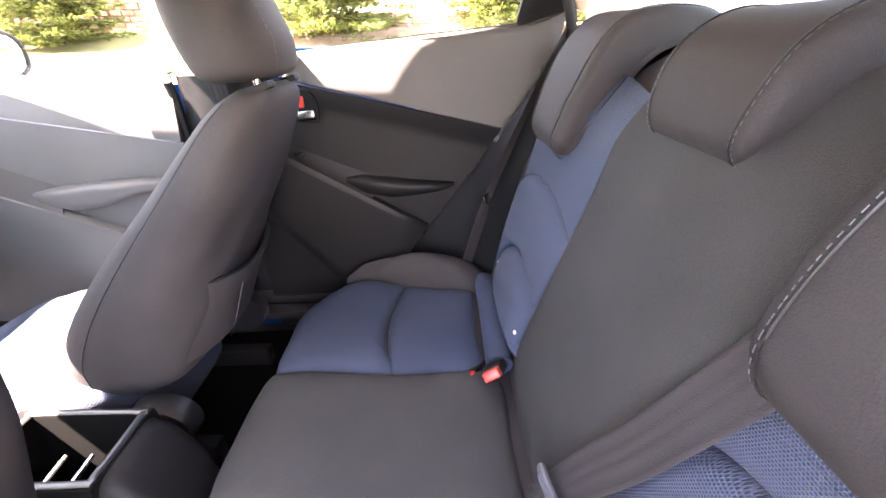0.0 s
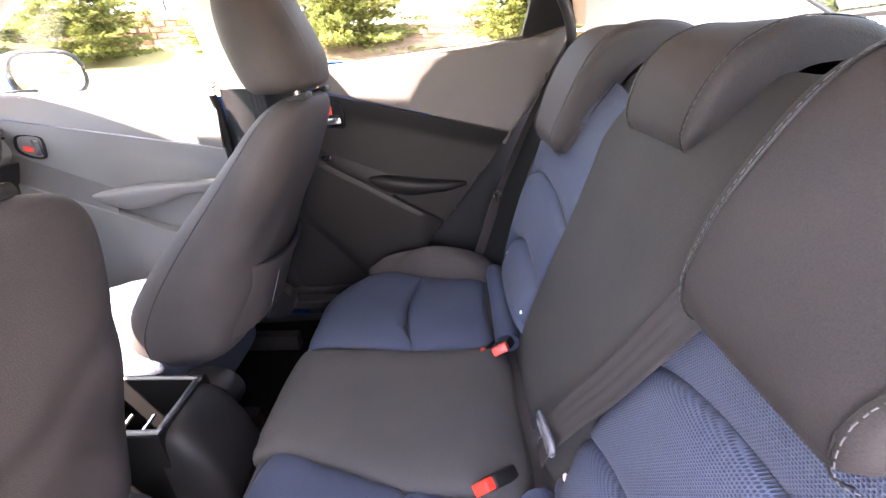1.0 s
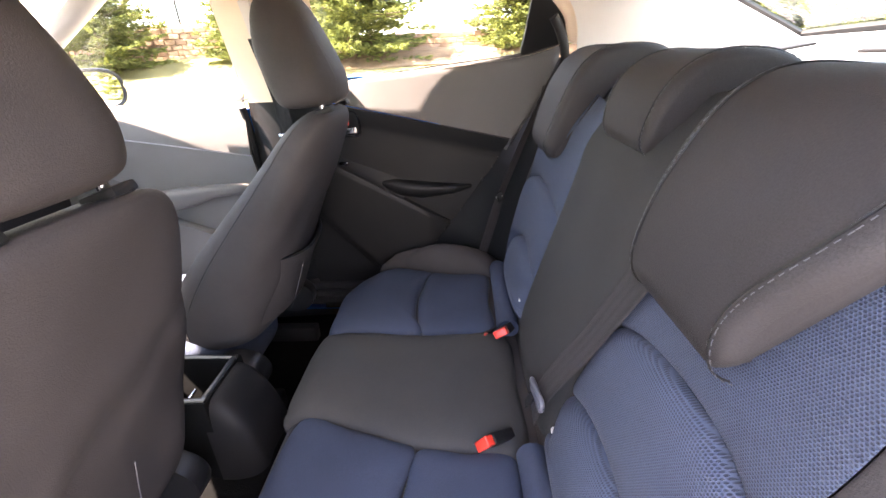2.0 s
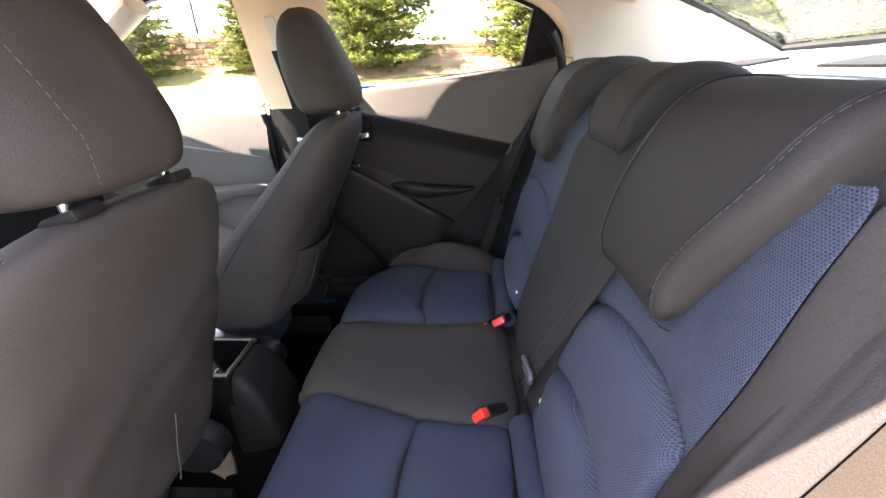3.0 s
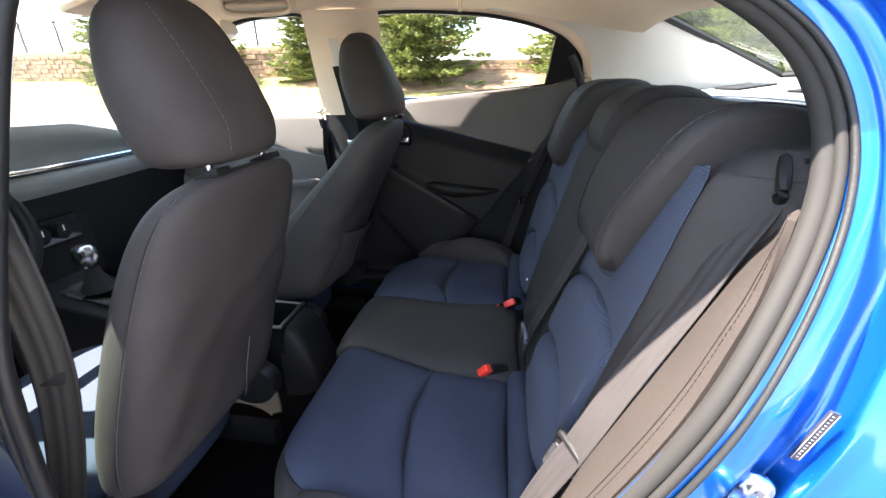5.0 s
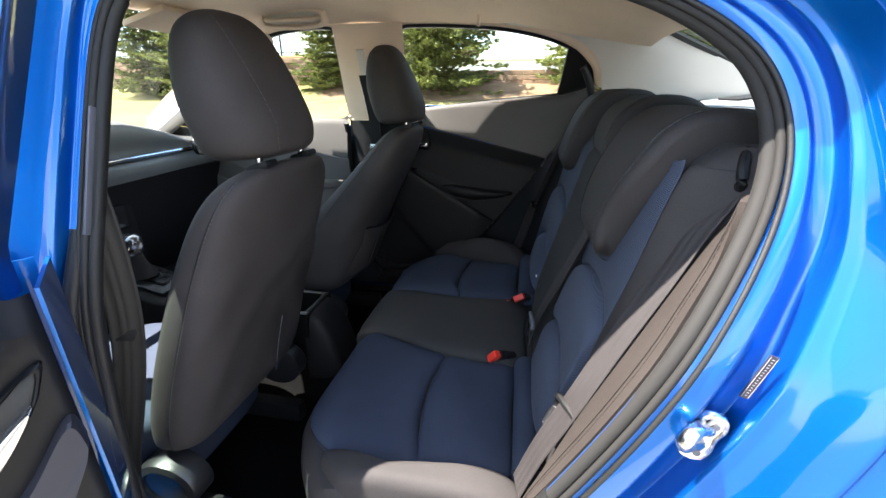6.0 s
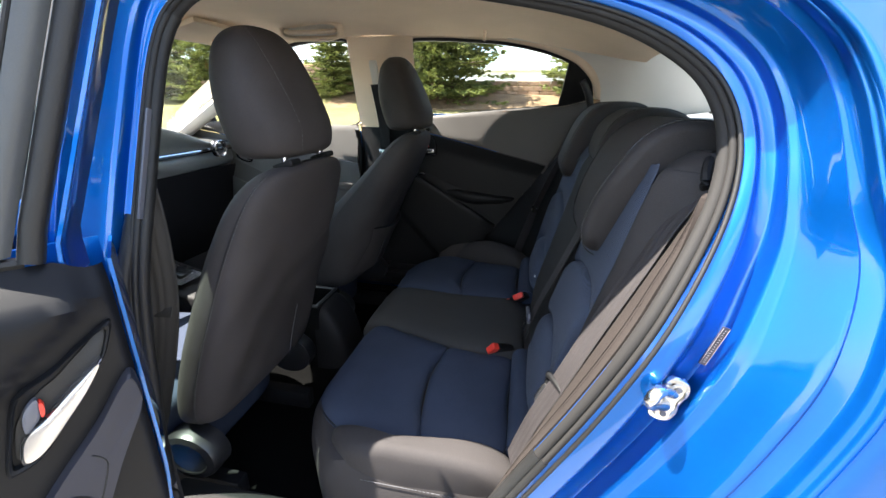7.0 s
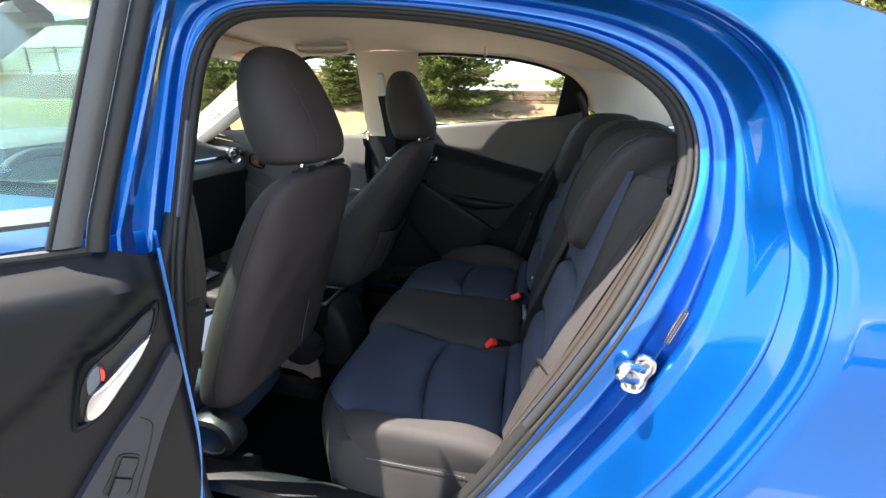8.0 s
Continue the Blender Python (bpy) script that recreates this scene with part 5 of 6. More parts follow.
# ---- front seats ----
def front_seat(yc, s, label, cushion_mat, rows, hx=0.0, hz=0.0):
    seat = thing("front_seat", label, "car seat", group="front seats")
    rings = []
    rr = curve(rows, 44)
    for z, w, x, d in rr:
        ring = []
        for px, py, pz in superellipse(x, yc, d, w, z, 64, 2.9, skew=0.16):
            back_side = smooth(0.35, 0.8, (px - x) / d)
            side = abs(py - yc) / 0.22
            # the cloth sinks between the frame tubes and folds below the shoulders
            px -= back_side * (0.011 * smooth(0.95, 0.72, z) * smooth(0.85, 0.45, side) + 0.0035 * math.sin(9 * side + 26 * z) * smooth(0.98, 0.8, z) * smooth(0.45, 0.6, z))
            if s < 0:
                off = py - yc
                run = table(off, (-0.13, 0.62), (-0.11, 0.74), (0.0, 0.80), (0.20, 0.90))
                px -= back_side * 0.007 * math.exp(-((pz - run) / 0.022) ** 2) * smooth(-0.15, -0.08, off)
            ring.append((px, py, pz))
        rings.append(ring)
    back = part("backrest", loft(rings), SEATBACK, seat, "black cloth backrest", angle=80)
    # map pocket on the back panel
    def pk(u, v):
        z = lerp(0.56, 0.755, v) - 0.02 * math.sin(math.pi * u) * v
        y = yc + lerp(-0.165, 0.165, u)
        xr = table(z, *[(r[0], r[2] + r[3]) for r in rr])
        bulge = 0.002 + 0.010 * smooth(0.6, 1.0, v) * math.sin(math.pi * u) ** 0.5
        side = abs(2 * u - 1)
        return (xr + bulge - 0.044 * side ** 3 - 0.005, y, z)
    if s > 0:
        part("map_pocket", sheet(pk, 24, 14, 0.004), SEATBACK, back, "black map pocket on the back")
        # black tube stands in for the shade inside the open pocket
        part("pocket_shade", tube([tuple(Vector(pk(k / 24, 1.0)) + Vector((-0.003, 0, 0.003))) for k in range(25)], 0.0045, 6), RUBBER, back, "black tube for the shade in the pocket mouth")
    for e in (-1, 1):
        path = []
        for z, w, x, d in rr[5:40]:
            a = math.radians(104 if s > 0 else 86)
            ca = math.copysign(abs(math.cos(a)) ** (2 / 2.9), math.cos(a))
            path.append((x + d * ca + 0.001, yc + e * (w * math.sin(a) ** (2 / 2.9) + 0.0005), z + 0.16 * d * ca))
        part("seam", tube(path, 0.0012, 5), RUBBER, back)
        part("stitching", stitches([(p[0] + 0.004, p[1] + e * 0.0008, p[2]) for p in path], 0.0005, 0.003, 0.004), THREAD, back)
    path = [(table(z, *[(r[0], r[2] + r[3]) for r in rr]) - 0.0085 + 0.16 * 0.07, yc - s * 0.045 + 0.02 * math.sin(5 * z), z + 0.010) for z in np.linspace(0.52, 0.70, 12)]
    part("back_seam", tube(path, 0.0011, 5), THREAD, back)
    # head restraint
    hr = part("head_restraint", loft([superellipse(x + hx, yc, d, w, z + hz, 44, 2.6, skew=0.07) for z, w, x, d in curve(
        [(1.100, 0.060, -0.300, 0.040), (1.105, 0.100, -0.301, 0.062), (1.120, 0.122, -0.303, 0.076), (1.160, 0.132, -0.310, 0.083), (1.210, 0.131, -0.325, 0.080), (1.260, 0.122, -0.338, 0.070),
         (1.305, 0.106, -0.346, 0.056), (1.330, 0.086, -0.349, 0.042), (1.346, 0.054, -0.350, 0.026), (1.350, 0.020, -0.350, 0.010)], 40)]), SEATBACK, seat, "black cloth head restraint", angle=80)
    for yy in (0.074, -0.074):
        part("post", tube([(-0.262 + hx, yc + yy, 1.05 + hz), (-0.270 + hx, yc + yy, 1.15 + hz)], 0.0065, 12), CHROME, hr, "chrome head restraint post")
        part("post_collar", box((0.046, 0.036, 0.013), (-0.262 + hx, yc + yy, 1.092 + hz), 0.005, rot=Euler((0, radians(-18), 0)).to_matrix()), PLASTIC, hr, "black post collar")
    path = [(-0.300 + hx + table(z, (1.11, 0.060), (1.16, 0.066), (1.21, 0.048), (1.26, 0.026), (1.31, 0.0), (1.34, -0.022)) + 0.008, yc - 0.060 - 0.10 * (z - 1.11), z + hz + 0.005) for z in np.linspace(1.115, 1.335, 24)]
    part("stitching", stitches(path, 0.0004, 0.003, 0.004), THREAD, hr)
    # cushion, hinge covers and rails
    part("cushion", loft([superellipse(x, yc, a, w, z, 48, 3.4, skew=0.06) for z, a, w, x in curve([(0.32, 0.25, 0.25, -0.80), (0.40, 0.26, 0.245, -0.80), (0.46, 0.268, 0.250, -0.80), (0.505, 0.265, 0.247, -0.80), (0.53, 0.25, 0.22, -0.80), (0.54, 0.20, 0.16, -0.80)], 24)]), cushion_mat, seat, "blue cloth seat cushion", angle=80)
    for e in (-1, 1):
        part("hinge_cover", loft([[(-0.500 + 0.075 * g * math.cos(t), yc + e * (0.205 + q), 0.435 + 0.062 * g * math.sin(t)) for t in [2 * math.pi * k / 28 for k in range(28)]] for q, g in ((-0.02, 1.0), (0.022, 1.0), (0.032, 0.93), (0.036, 0.72), (0.031, 0.66), (0.031, 0.1))]), SATIN, seat, "black round hinge cover")
        part("rail", box((0.55, 0.04, 0.06), (-0.70, yc + e * 0.17, 0.29), 0.008), PLASTIC, seat)
    return seat


ROWS_L = [(0.485, 0.160, -0.490, 0.040), (0.495, 0.185, -0.488, 0.060), (0.53, 0.222, -0.482, 0.076), (0.60, 0.230, -0.466, 0.080), (0.70, 0.230, -0.432, 0.080), (0.80, 0.224, -0.394, 0.078),
          (0.88, 0.215, -0.364, 0.074), (0.95, 0.204, -0.336, 0.070), (1.01, 0.191, -0.310, 0.064), (1.05, 0.172, -0.291, 0.056), (1.075, 0.142, -0.278, 0.044), (1.088, 0.098, -0.271, 0.028)]
ROWS_R = [(0.490, 0.165, -0.555, 0.105), (0.500, 0.190, -0.558, 0.130), (0.53, 0.208, -0.560, 0.158), (0.60, 0.215, -0.548, 0.178), (0.68, 0.219, -0.508, 0.172), (0.77, 0.219, -0.450, 0.152),
          (0.86, 0.214, -0.384, 0.126), (0.94, 0.204, -0.324, 0.100), (1.01, 0.186, -0.274, 0.080), (1.06, 0.160, -0.242, 0.066), (1.09, 0.125, -0.224, 0.050), (1.105, 0.080, -0.216, 0.030)]
front_seat(-0.388, -1, "black front driver's seat with cloth backrest and head restraint", BLUE, ROWS_L)
front_seat(0.352, 1, "black front passenger seat with blue cloth cushion", BLUEMESH, ROWS_R, 0.068, 0.014)
b5 = thing("seat_belt", "black front seat belt slung beside the driver's seat", "seat belt", group="front seat belts")
part("webbing", ribbon([tuple(q) for q in curve([(-0.41, -0.672, 1.16), (-0.40, -0.668, 1.02), (-0.425, -0.655, 0.86), (-0.475, -0.650, 0.70), (-0.53, -0.655, 0.54), (-0.55, -0.66, 0.45)], 30)], (0.55, 0.6, 0), 0.047, 0.0022), RUBBER, b5)

part("tongue", box((0.034, 0.010, 0.024), (-0.436, -0.655, 0.84), 0.004, rot=Euler((0, radians(18), radians(40))).to_matrix()), PLASTIC, b5, "black belt tongue")
# passenger belt, its slider and pillar
b4 = thing("seat_belt", "grey front seat belt on the pale pillar", "seat belt", group="front seat belts")
part("webbing", ribbon([tuple(q) for q in curve([(-0.44, 0.545, 1.28), (-0.435, 0.585, 1.18), (-0.435, 0.62, 1.08), (-0.44, 0.64, 0.92), (-0.45, 0.65, 0.60)], 24)], (1, 0, 0), 0.047, 0.0022), BELTDARK, b4)
part("slider", box((0.032, 0.018, 0.13), (-0.44, 0.543, 1.31), 0.006, rot=Euler((radians(23), 0, 0)).to_matrix()), PILLAR, b4, "pale height slider")
part("tongue", box((0.05, 0.014, 0.04), (-0.44, 0.628, 0.985), 0.004), SILVER, b4)

# ---- centre console, gear lever, dashboard ----
console = thing("centre_console", "black plastic centre console with an open tray", "console")
cy = -0.005


def shell(x, w, top):
    """A rounded arch across the console."""
    ring = []
    for k in range(29):
        t = math.pi * k / 28
        c_, s_ = math.cos(t), math.sin(t)
        z = 0.24 + (top - 0.24) * s_ ** 0.22 if s_ > 1e-6 else 0.24
        ring.append((x, cy + math.copysign(abs(c_) ** 0.30, c_) * w * (1.10 - 0.10 * (z - 0.24) / (top - 0.24)), z))
    return ring


rows = [shell(*q) for q in curve([(-0.345, 0.050, 0.28), (-0.348, 0.062, 0.33), (-0.358, 0.072, 0.40), (-0.378, 0.079, 0.47), (-0.405, 0.083, 0.518), (-0.432, 0.085, 0.543), (-0.462, 0.085, 0.5495)], 20)]
part("rear_shell", loft(rows, False, False), PLASTIC, console, "rounded rear shell", angle=70)
bm = bmesh.new()
tray_o = [(-0.445, -0.085), (-0.445, 0.085), (-0.70, 0.085), (-0.70, -0.085)]
tray_i = [(-0.462, -0.066), (-0.462, 0.066), (-0.665, 0.066), (-0.665, -0.066)]


def lp(pts, z, k=1.0):
    return [(x, cy + y * k, z) for x, y in pts]


loft([lp(tray_o, 0.24, 1.04), lp(tray_o, 0.40, 1.03), lp(tray_o, 0.538), lp([(x, y * 0.97) for x, y in tray_o], 0.550), lp(tray_i, 0.552), lp([(x, y * 0.97) for x, y in tray_i], 0.546), lp([(x, y * 0.93) for x, y in tray_i], 0.35)], True, False, bm)
bm.faces.new([bm.verts.new(p) for p in lp([(x, y * 0.93) for x, y in tray_i], 0.35)])
# darker than the console plastic: the shade inside is put into its colour
part("tray", bm, mat("matt_black_shaded_tray", (0.0022, 0.0022, 0.0023), 0.8, grain=0.2, scale=800, bump=0.1, wear=0.1, spec=0.1), console, "open rear tray", angle=30)
part("tray_rim", tube(lp(curve([(-0.456, -0.058), (-0.456, 0.058), (-0.466, 0.072), (-0.660, 0.072), (-0.670, 0.060), (-0.670, -0.060), (-0.660, -0.072), (-0.466, -0.072)], 48, True).tolist(), 0.552), 0.007, 8, True, flat=0.5), SATIN, console)
for dx in (-0.55, -0.60):
    part("tray_rib", tube([(dx, cy - 0.055, 0.478), (dx, cy + 0.03, 0.485)], 0.004, 6), SILVER, console)
part("front_shell", loft([[(x, cy + a * w, z) for a, z in ((-1.04, 0.24), (-1.03, 0.40), (-1.0, t - 0.012), (-0.9, t), (0.9, t), (1.0, t - 0.012), (1.03, 0.40), (1.04, 0.24))] for x, w, t in ((-0.70, 0.087, 0.535), (-0.80, 0.090, 0.53), (-1.0, 0.10, 0.55), (-1.2, 0.11, 0.60), (-1.40, 0.12, 0.70))], True, True), PLASTIC, console, angle=50)
part("cup_holder", loft([[(-0.775 + r * math.cos(t), cy + r * math.sin(t), z) for t in [2 * math.pi * i / 28 for i in range(28)]] for r, z in ((0.043, 0.533), (0.046, 0.538), (0.040, 0.540), (0.036, 0.47))], True, False), GLOSS, console)
part("gear_plate", sheet(lambda u, v: (lerp(-1.22, -1.0, u), cy + lerp(-0.06, 0.06, v), 0.612 - 0.045 * u), 6, 6, 0.006), SILVER, console, "silver gear surround")
part("gear_slot", box((0.15, 0.03, 0.004), (-1.11, cy, 0.596), 0.001, rot=Euler((0, radians(11.5), 0)).to_matrix()), GLOSS, console)
for k in range(5):
    part("gear_bar", box((0.012, 0.05, 0.003), (-1.05 - 0.03 * k, cy + 0.032, 0.586 + 0.006 * k), 0.001), GLOSS, console)
lever_ = thing("gear_lever", "black gear lever with a silver-capped knob", "gear lever")
part("stick", tube([(-1.13, cy, 0.59), (-1.135, cy, 0.68)], 0.012, 10), PLASTIC, lever_)
part("boot", loft([[(-1.13 + r * math.cos(t), cy + r * math.sin(t), z) for t in [2 * math.pi * i / 20 for i in range(20)]] for r, z in ((0.05, 0.60), (0.04, 0.62), (0.025, 0.65), (0.018, 0.68))]), SIDEFAB, lever_)
part("knob", loft([[(-1.14 + r * 1.2 * math.cos(t), cy + r * math.sin(t), z) for t in [2 * math.pi * i / 24 for i in range(24)]] for r, z in ((0.016, 0.675), (0.026, 0.69), (0.032, 0.715), (0.031, 0.738), (0.022, 0.752), (0.008, 0.757))]), SILVER, lever_)

dash = thing("dashboard", "black dashboard with a grey band and round vents", "dashboard")


def dash_high(y):
    """Height of the dashboard's brow: highest before the middle, low at the passenger's vent."""
    return table(y, (-0.7, 1.09), (-0.1, 1.132), (0.18, 1.122), (0.33, 1.088), (0.45, 1.048), (0.52, 1.030), (0.7, 1.022))


def dash_top(u, v):
    y = lerp(-0.70, 0.70, v)
    return (lerp(-1.66, -1.225, u) - 0.05 * abs(2 * v - 1), y, dash_high(y) + 0.012 * (1 - u) - 0.012 * smooth(0.9, 1, u) ** 2)


def dash_face(u, v):
    y = lerp(-0.70, 0.70, v)
    return (-1.225 - 0.05 * abs(2 * v - 1) + 0.016 * math.sin(math.pi * min(1.0, 0.25 + u)), y, lerp(dash_high(y) - 0.013, 0.996, u))


part("top_pad", sheet(dash_top, 20, 40, 0.01), WIPE, dash)
part("pad_face", sheet(dash_face, 10, 40, 0.01), DASHBAND, dash, "grey upper dashboard face")
part("band", sheet(lambda u, v: (-1.240 - 0.05 * abs(2 * v - 1) + 0.015 * math.sin(math.pi * u), lerp(-0.70, 0.70, v), lerp(0.984, 0.905, u)), 8, 24, 0.01), DASHBAND, dash, "grey soft dashboard band")
part("band_strip", tube([(-1.224 - 0.05 * abs(2 * k / 20 - 1), lerp(-0.68, 0.68, k / 20), 0.990) for k in range(21)], 0.0045, 6), CHROME, dash, "bright dashboard strip")
# the bright strip's shadow, drawn as a black tube
part("band_shadow", tube([(-1.226 - 0.05 * abs(2 * k / 20 - 1), lerp(-0.68, 0.68, k / 20), 0.981) for k in range(21)], 0.004, 6), GLOSS, dash, "shadow under the strip, drawn in black")
part("glove_box", sheet(lambda u, v: (-1.26 - 0.06 * u, lerp(-0.70, 0.70, v), lerp(0.905, 0.50, u)), 8, 16, 0.01), PLASTIC, dash)
for y in (0.515,):
    v = part("vent", loft([[(-1.235 + e, y + r * math.cos(t), 0.995 + r * math.sin(t)) for t in [2 * math.pi * k / 28 for k in range(28)]] for e, r in ((0.0, 0.040), (0.02, 0.038), (0.024, 0.034), (0.012, 0.027))], True, False), GLOSS, dash, "round air vent")
    part("vent_ring", tube([(-1.212, y + 0.036 * math.cos(t), 0.995 + 0.036 * math.sin(t)) for t in [2 * math.pi * k / 28 for k in range(28)]], 0.004, 6, True), SILVER, v)
part("climate_panel", box((0.03, 0.26, 0.09), (-1.27, -0.02, 0.785), 0.01), GLOSS, dash)
for y in (-0.10, -0.034, 0.032):
    k = part("climate_knob", disc(0.027, 0.03, (-1.245, y, 0.788), (1, 0, 0), 26, 0.004), PLASTIC, dash, "black climate dial")
    part("dial_mark", box((0.004, 0.003, 0.018), (-1.229, y, 0.798), 0.0005), WHITE, k)
part("centre_fascia", sheet(lambda u, v: (-1.28 + 0.02 * u, lerp(-0.15, 0.15, v), lerp(0.93, 0.60, u)), 6, 6, 0.01), PLASTIC, dash)
wheel = thing("steering_wheel", "black steering wheel behind the driver's seat", "steering wheel")
wm = Matrix.Translation((-1.02, -0.393, 0.93)) @ Euler((0, radians(66), 0)).to_matrix().to_4x4()
bm = tube([(0.183 * math.cos(t), 0.183 * math.sin(t), 0) for t in [2 * math.pi * k / 40 for k in range(40)]], 0.015, 10, True)
bmesh.ops.transform(bm, matrix=wm, verts=bm.verts)
part("rim", bm, PLASTIC, wheel)
bm = box((0.14, 0.34, 0.03), (0.01, 0, -0.01), 0.014)
bmesh.ops.transform(bm, matrix=wm, verts=bm.verts)
part("hub", bm, PLASTIC, wheel)

# ---- roof fittings ----
grab = thing("grab_handle", "beige folding grab handle under the headliner", "grab handle")
GC, GU = Vector((-0.629, 0.379, 1.461)), Vector((0, -0.40, 0.917))


def on_grab(t, a, b, out):
    c_, s_ = math.cos(t), math.sin(t)
    return tuple(GC + Vector((1, 0, 0)) * a * math.copysign(abs(c_) ** 0.55, c_) + GU * b * math.copysign(abs(s_) ** 0.55, s_) + Vector((0, -0.917, -0.40)) * out)


TURN = [2 * math.pi * k / 48 for k in range(48)]
part("surround", loft([[on_grab(t, 0.124 * g, 0.035 * h, o) for t in TURN] for g, h, o in ((1.04, 1.12, -0.010), (1.02, 1.06, 0.003), (0.97, 0.92, 0.012), (0.90, 0.70, 0.011), (0.87, 0.60, -0.008))], True, False), HEADLINER, grab, angle=40)
part("recess", loft([[on_grab(t, 0.112 * g, 0.023 * g, -0.008) for t in TURN] for g in (1.0, 0.3)], True, True), PILLAR, grab)
part("handle", tube(curve([on_grab(0, 0.098, 0, -0.004), on_grab(0, 0.094, 0, 0.010), on_grab(0, 0.070, 0, 0.016), on_grab(0, 0.0, 0, 0.018), on_grab(math.pi, 0.070, 0, 0.016), on_grab(math.pi, 0.094, 0, 0.010), on_grab(math.pi, 0.098, 0, -0.004)], 30), 0.010, 10, flat=0.8), HEADLINER, grab)
visor = thing("sun_visor", "beige sun visor folded against the headliner", "sun visor")
part("flap", box((0.16, 0.40, 0.018), (-0.93, 0.25, 1.432), 0.007, rot=Euler((0, radians(-14), 0)).to_matrix()), HEADLINER, visor)
part("warning_label", box((0.05, 0.12, 0.002), (-0.925, 0.30, 1.421), 0.0005, rot=Euler((0, radians(-14), 0)).to_matrix()), mat("orange_label", (0.75, 0.28, 0.08), 0.6, wear=0.1), visor, "orange warning label")
coat = tagged(finish("coat_hook", box((0.012, 0.02, 0.035), (0.02, 0.462, 1.445), 0.005), HEADLINER), "small beige coat hook on the roof edge", "hook")

# sill plates by the far door
sill = thing("sill_plate", "black scuff plate along the closed rear door", "sill plate")
for z, y in ((0.425, 0.655), (0.40, 0.60)):
    part("ledge", box((0.55, 0.05, 0.03), (-0.40, y, z), 0.008), PLASTIC, sill)
sill = thing("sill_plate", "black scuff plate along the open rear door", "sill plate")
part("ledge", box((0.62, 0.06, 0.04), (-0.20, -0.665, 0.375), 0.012), PLASTIC, sill)
part("pillar_foot", sheet(lambda u, v: (lerp(-0.53, -0.425 + 0.05 * smooth(0.5, 1.0, u), v), -0.722 + 0.015 * math.sin(math.pi * v), lerp(0.30, 1.0, u)), 10, 8, -0.006), PLASTIC, left_wall, "black lower pillar trim")
part("pillar_upper", sheet(lambda u, v: (lerp(-0.50, -0.385, v), -side_y(lerp(0.98, 1.40, u)) + 0.02 + 0.012 * math.sin(math.pi * v), lerp(0.98, 1.40, u)), 10, 8, -0.006), PILLAR, left_wall, "pale upper pillar trim")
part("pillar_strip", box((0.004, 0.008, 0.17), (-0.362, -0.688, 1.12), 0.001, rot=Euler((radians(-20), 0, 0)).to_matrix()), GREYPLASTIC, left_wall)

# ---- outside ----
def noise_mat(name, c1, c2, scale, rough=0.95, bump=0.5, dist=0.02, fine=60.0):
    m = bpy.data.materials.new(name)
    m.use_nodes = True
    nt = m.node_tree
    b = nt.nodes["Principled BSDF"]
    b.inputs["Roughness"].default_value = rough
    b.inputs["Specular IOR Level"].default_value = 0.2
    tc = nt.nodes.new("ShaderNodeTexCoord")
    a = nt.nodes.new("ShaderNodeTexNoise")
    a.inputs["Scale"].default_value, a.inputs["Detail"].default_value = scale, 8
    f = nt.nodes.new("ShaderNodeTexNoise")
    f.inputs["Scale"].default_value, f.inputs["Detail"].default_value = fine, 4
    add = nt.nodes.new("ShaderNodeMath")
    add.operation = "ADD"
    half = nt.nodes.new("ShaderNodeMath")
    half.operation = "MULTIPLY"
    half.inputs[1].default_value = 0.5
    ramp = nt.nodes.new("ShaderNodeValToRGB")
    ramp.color_ramp.elements[0].position, ramp.color_ramp.elements[1].position = 0.35, 0.65
    ramp.color_ramp.elements[0].color, ramp.color_ramp.elements[1].color = (*c1, 1), (*c2, 1)
    bp = nt.nodes.new("ShaderNodeBump")
    bp.inputs["Strength"].default_value, bp.inputs["Distance"].default_value = bump, dist
    for n_ in (a, f):
        nt.links.new(tc.outputs["Object"], n_.inputs["Vector"])
    nt.links.new(a.outputs["Fac"], add.inputs[0])
    nt.links.new(f.outputs["Fac"], add.inputs[1])
    nt.links.new(add.outputs[0], half.inputs[0])
    nt.links.new(half.outputs[0], ramp.inputs["Fac"])
    nt.links.new(f.outputs["Fac"], bp.inputs["Height"])
    nt.links.new(ramp.outputs[0], b.inputs["Base Color"])
    nt.links.new(bp.outputs[0], b.inputs["Normal"])
    return m


ASPHALT = noise_mat("pale_concrete", (0.21, 0.20, 0.175), (0.30, 0.28, 0.245), 0.6, fine=90)
GRASS = noise_mat("dry_lawn", (0.105, 0.094, 0.034), (0.20, 0.17, 0.075), 0.7, fine=30, dist=0.04)
MULCH = noise_mat("leaf_mulch", (0.10, 0.06, 0.035), (0.26, 0.17, 0.10), 2.5, fine=40, dist=0.05)
STONE = noise_mat("retaining_stone", (0.20, 0.125, 0.088), (0.33, 0.22, 0.155), 3.0, fine=35, dist=0.01)
FENCE = mat("black_fence_metal", (0.02, 0.02, 0.022), 0.5, wear=0.2)
BARK = noise_mat("spruce_bark", (0.06, 0.045, 0.03), (0.14, 0.10, 0.07), 6, fine=50)
NEEDLE = bpy.data.materials.new("spruce_needles")
NEEDLE.use_nodes = True
nt = NEEDLE.node_tree
geo = nt.nodes.new("ShaderNodeNewGeometry")
rmp = nt.nodes.new("ShaderNodeValToRGB")
rmp.color_ramp.elements[0].color, rmp.color_ramp.elements[1].color = (0.065, 0.085, 0.022, 1), (0.25, 0.265, 0.07, 1)
nt.links.new(geo.outputs["Random Per Island"], rmp.inputs["Fac"])
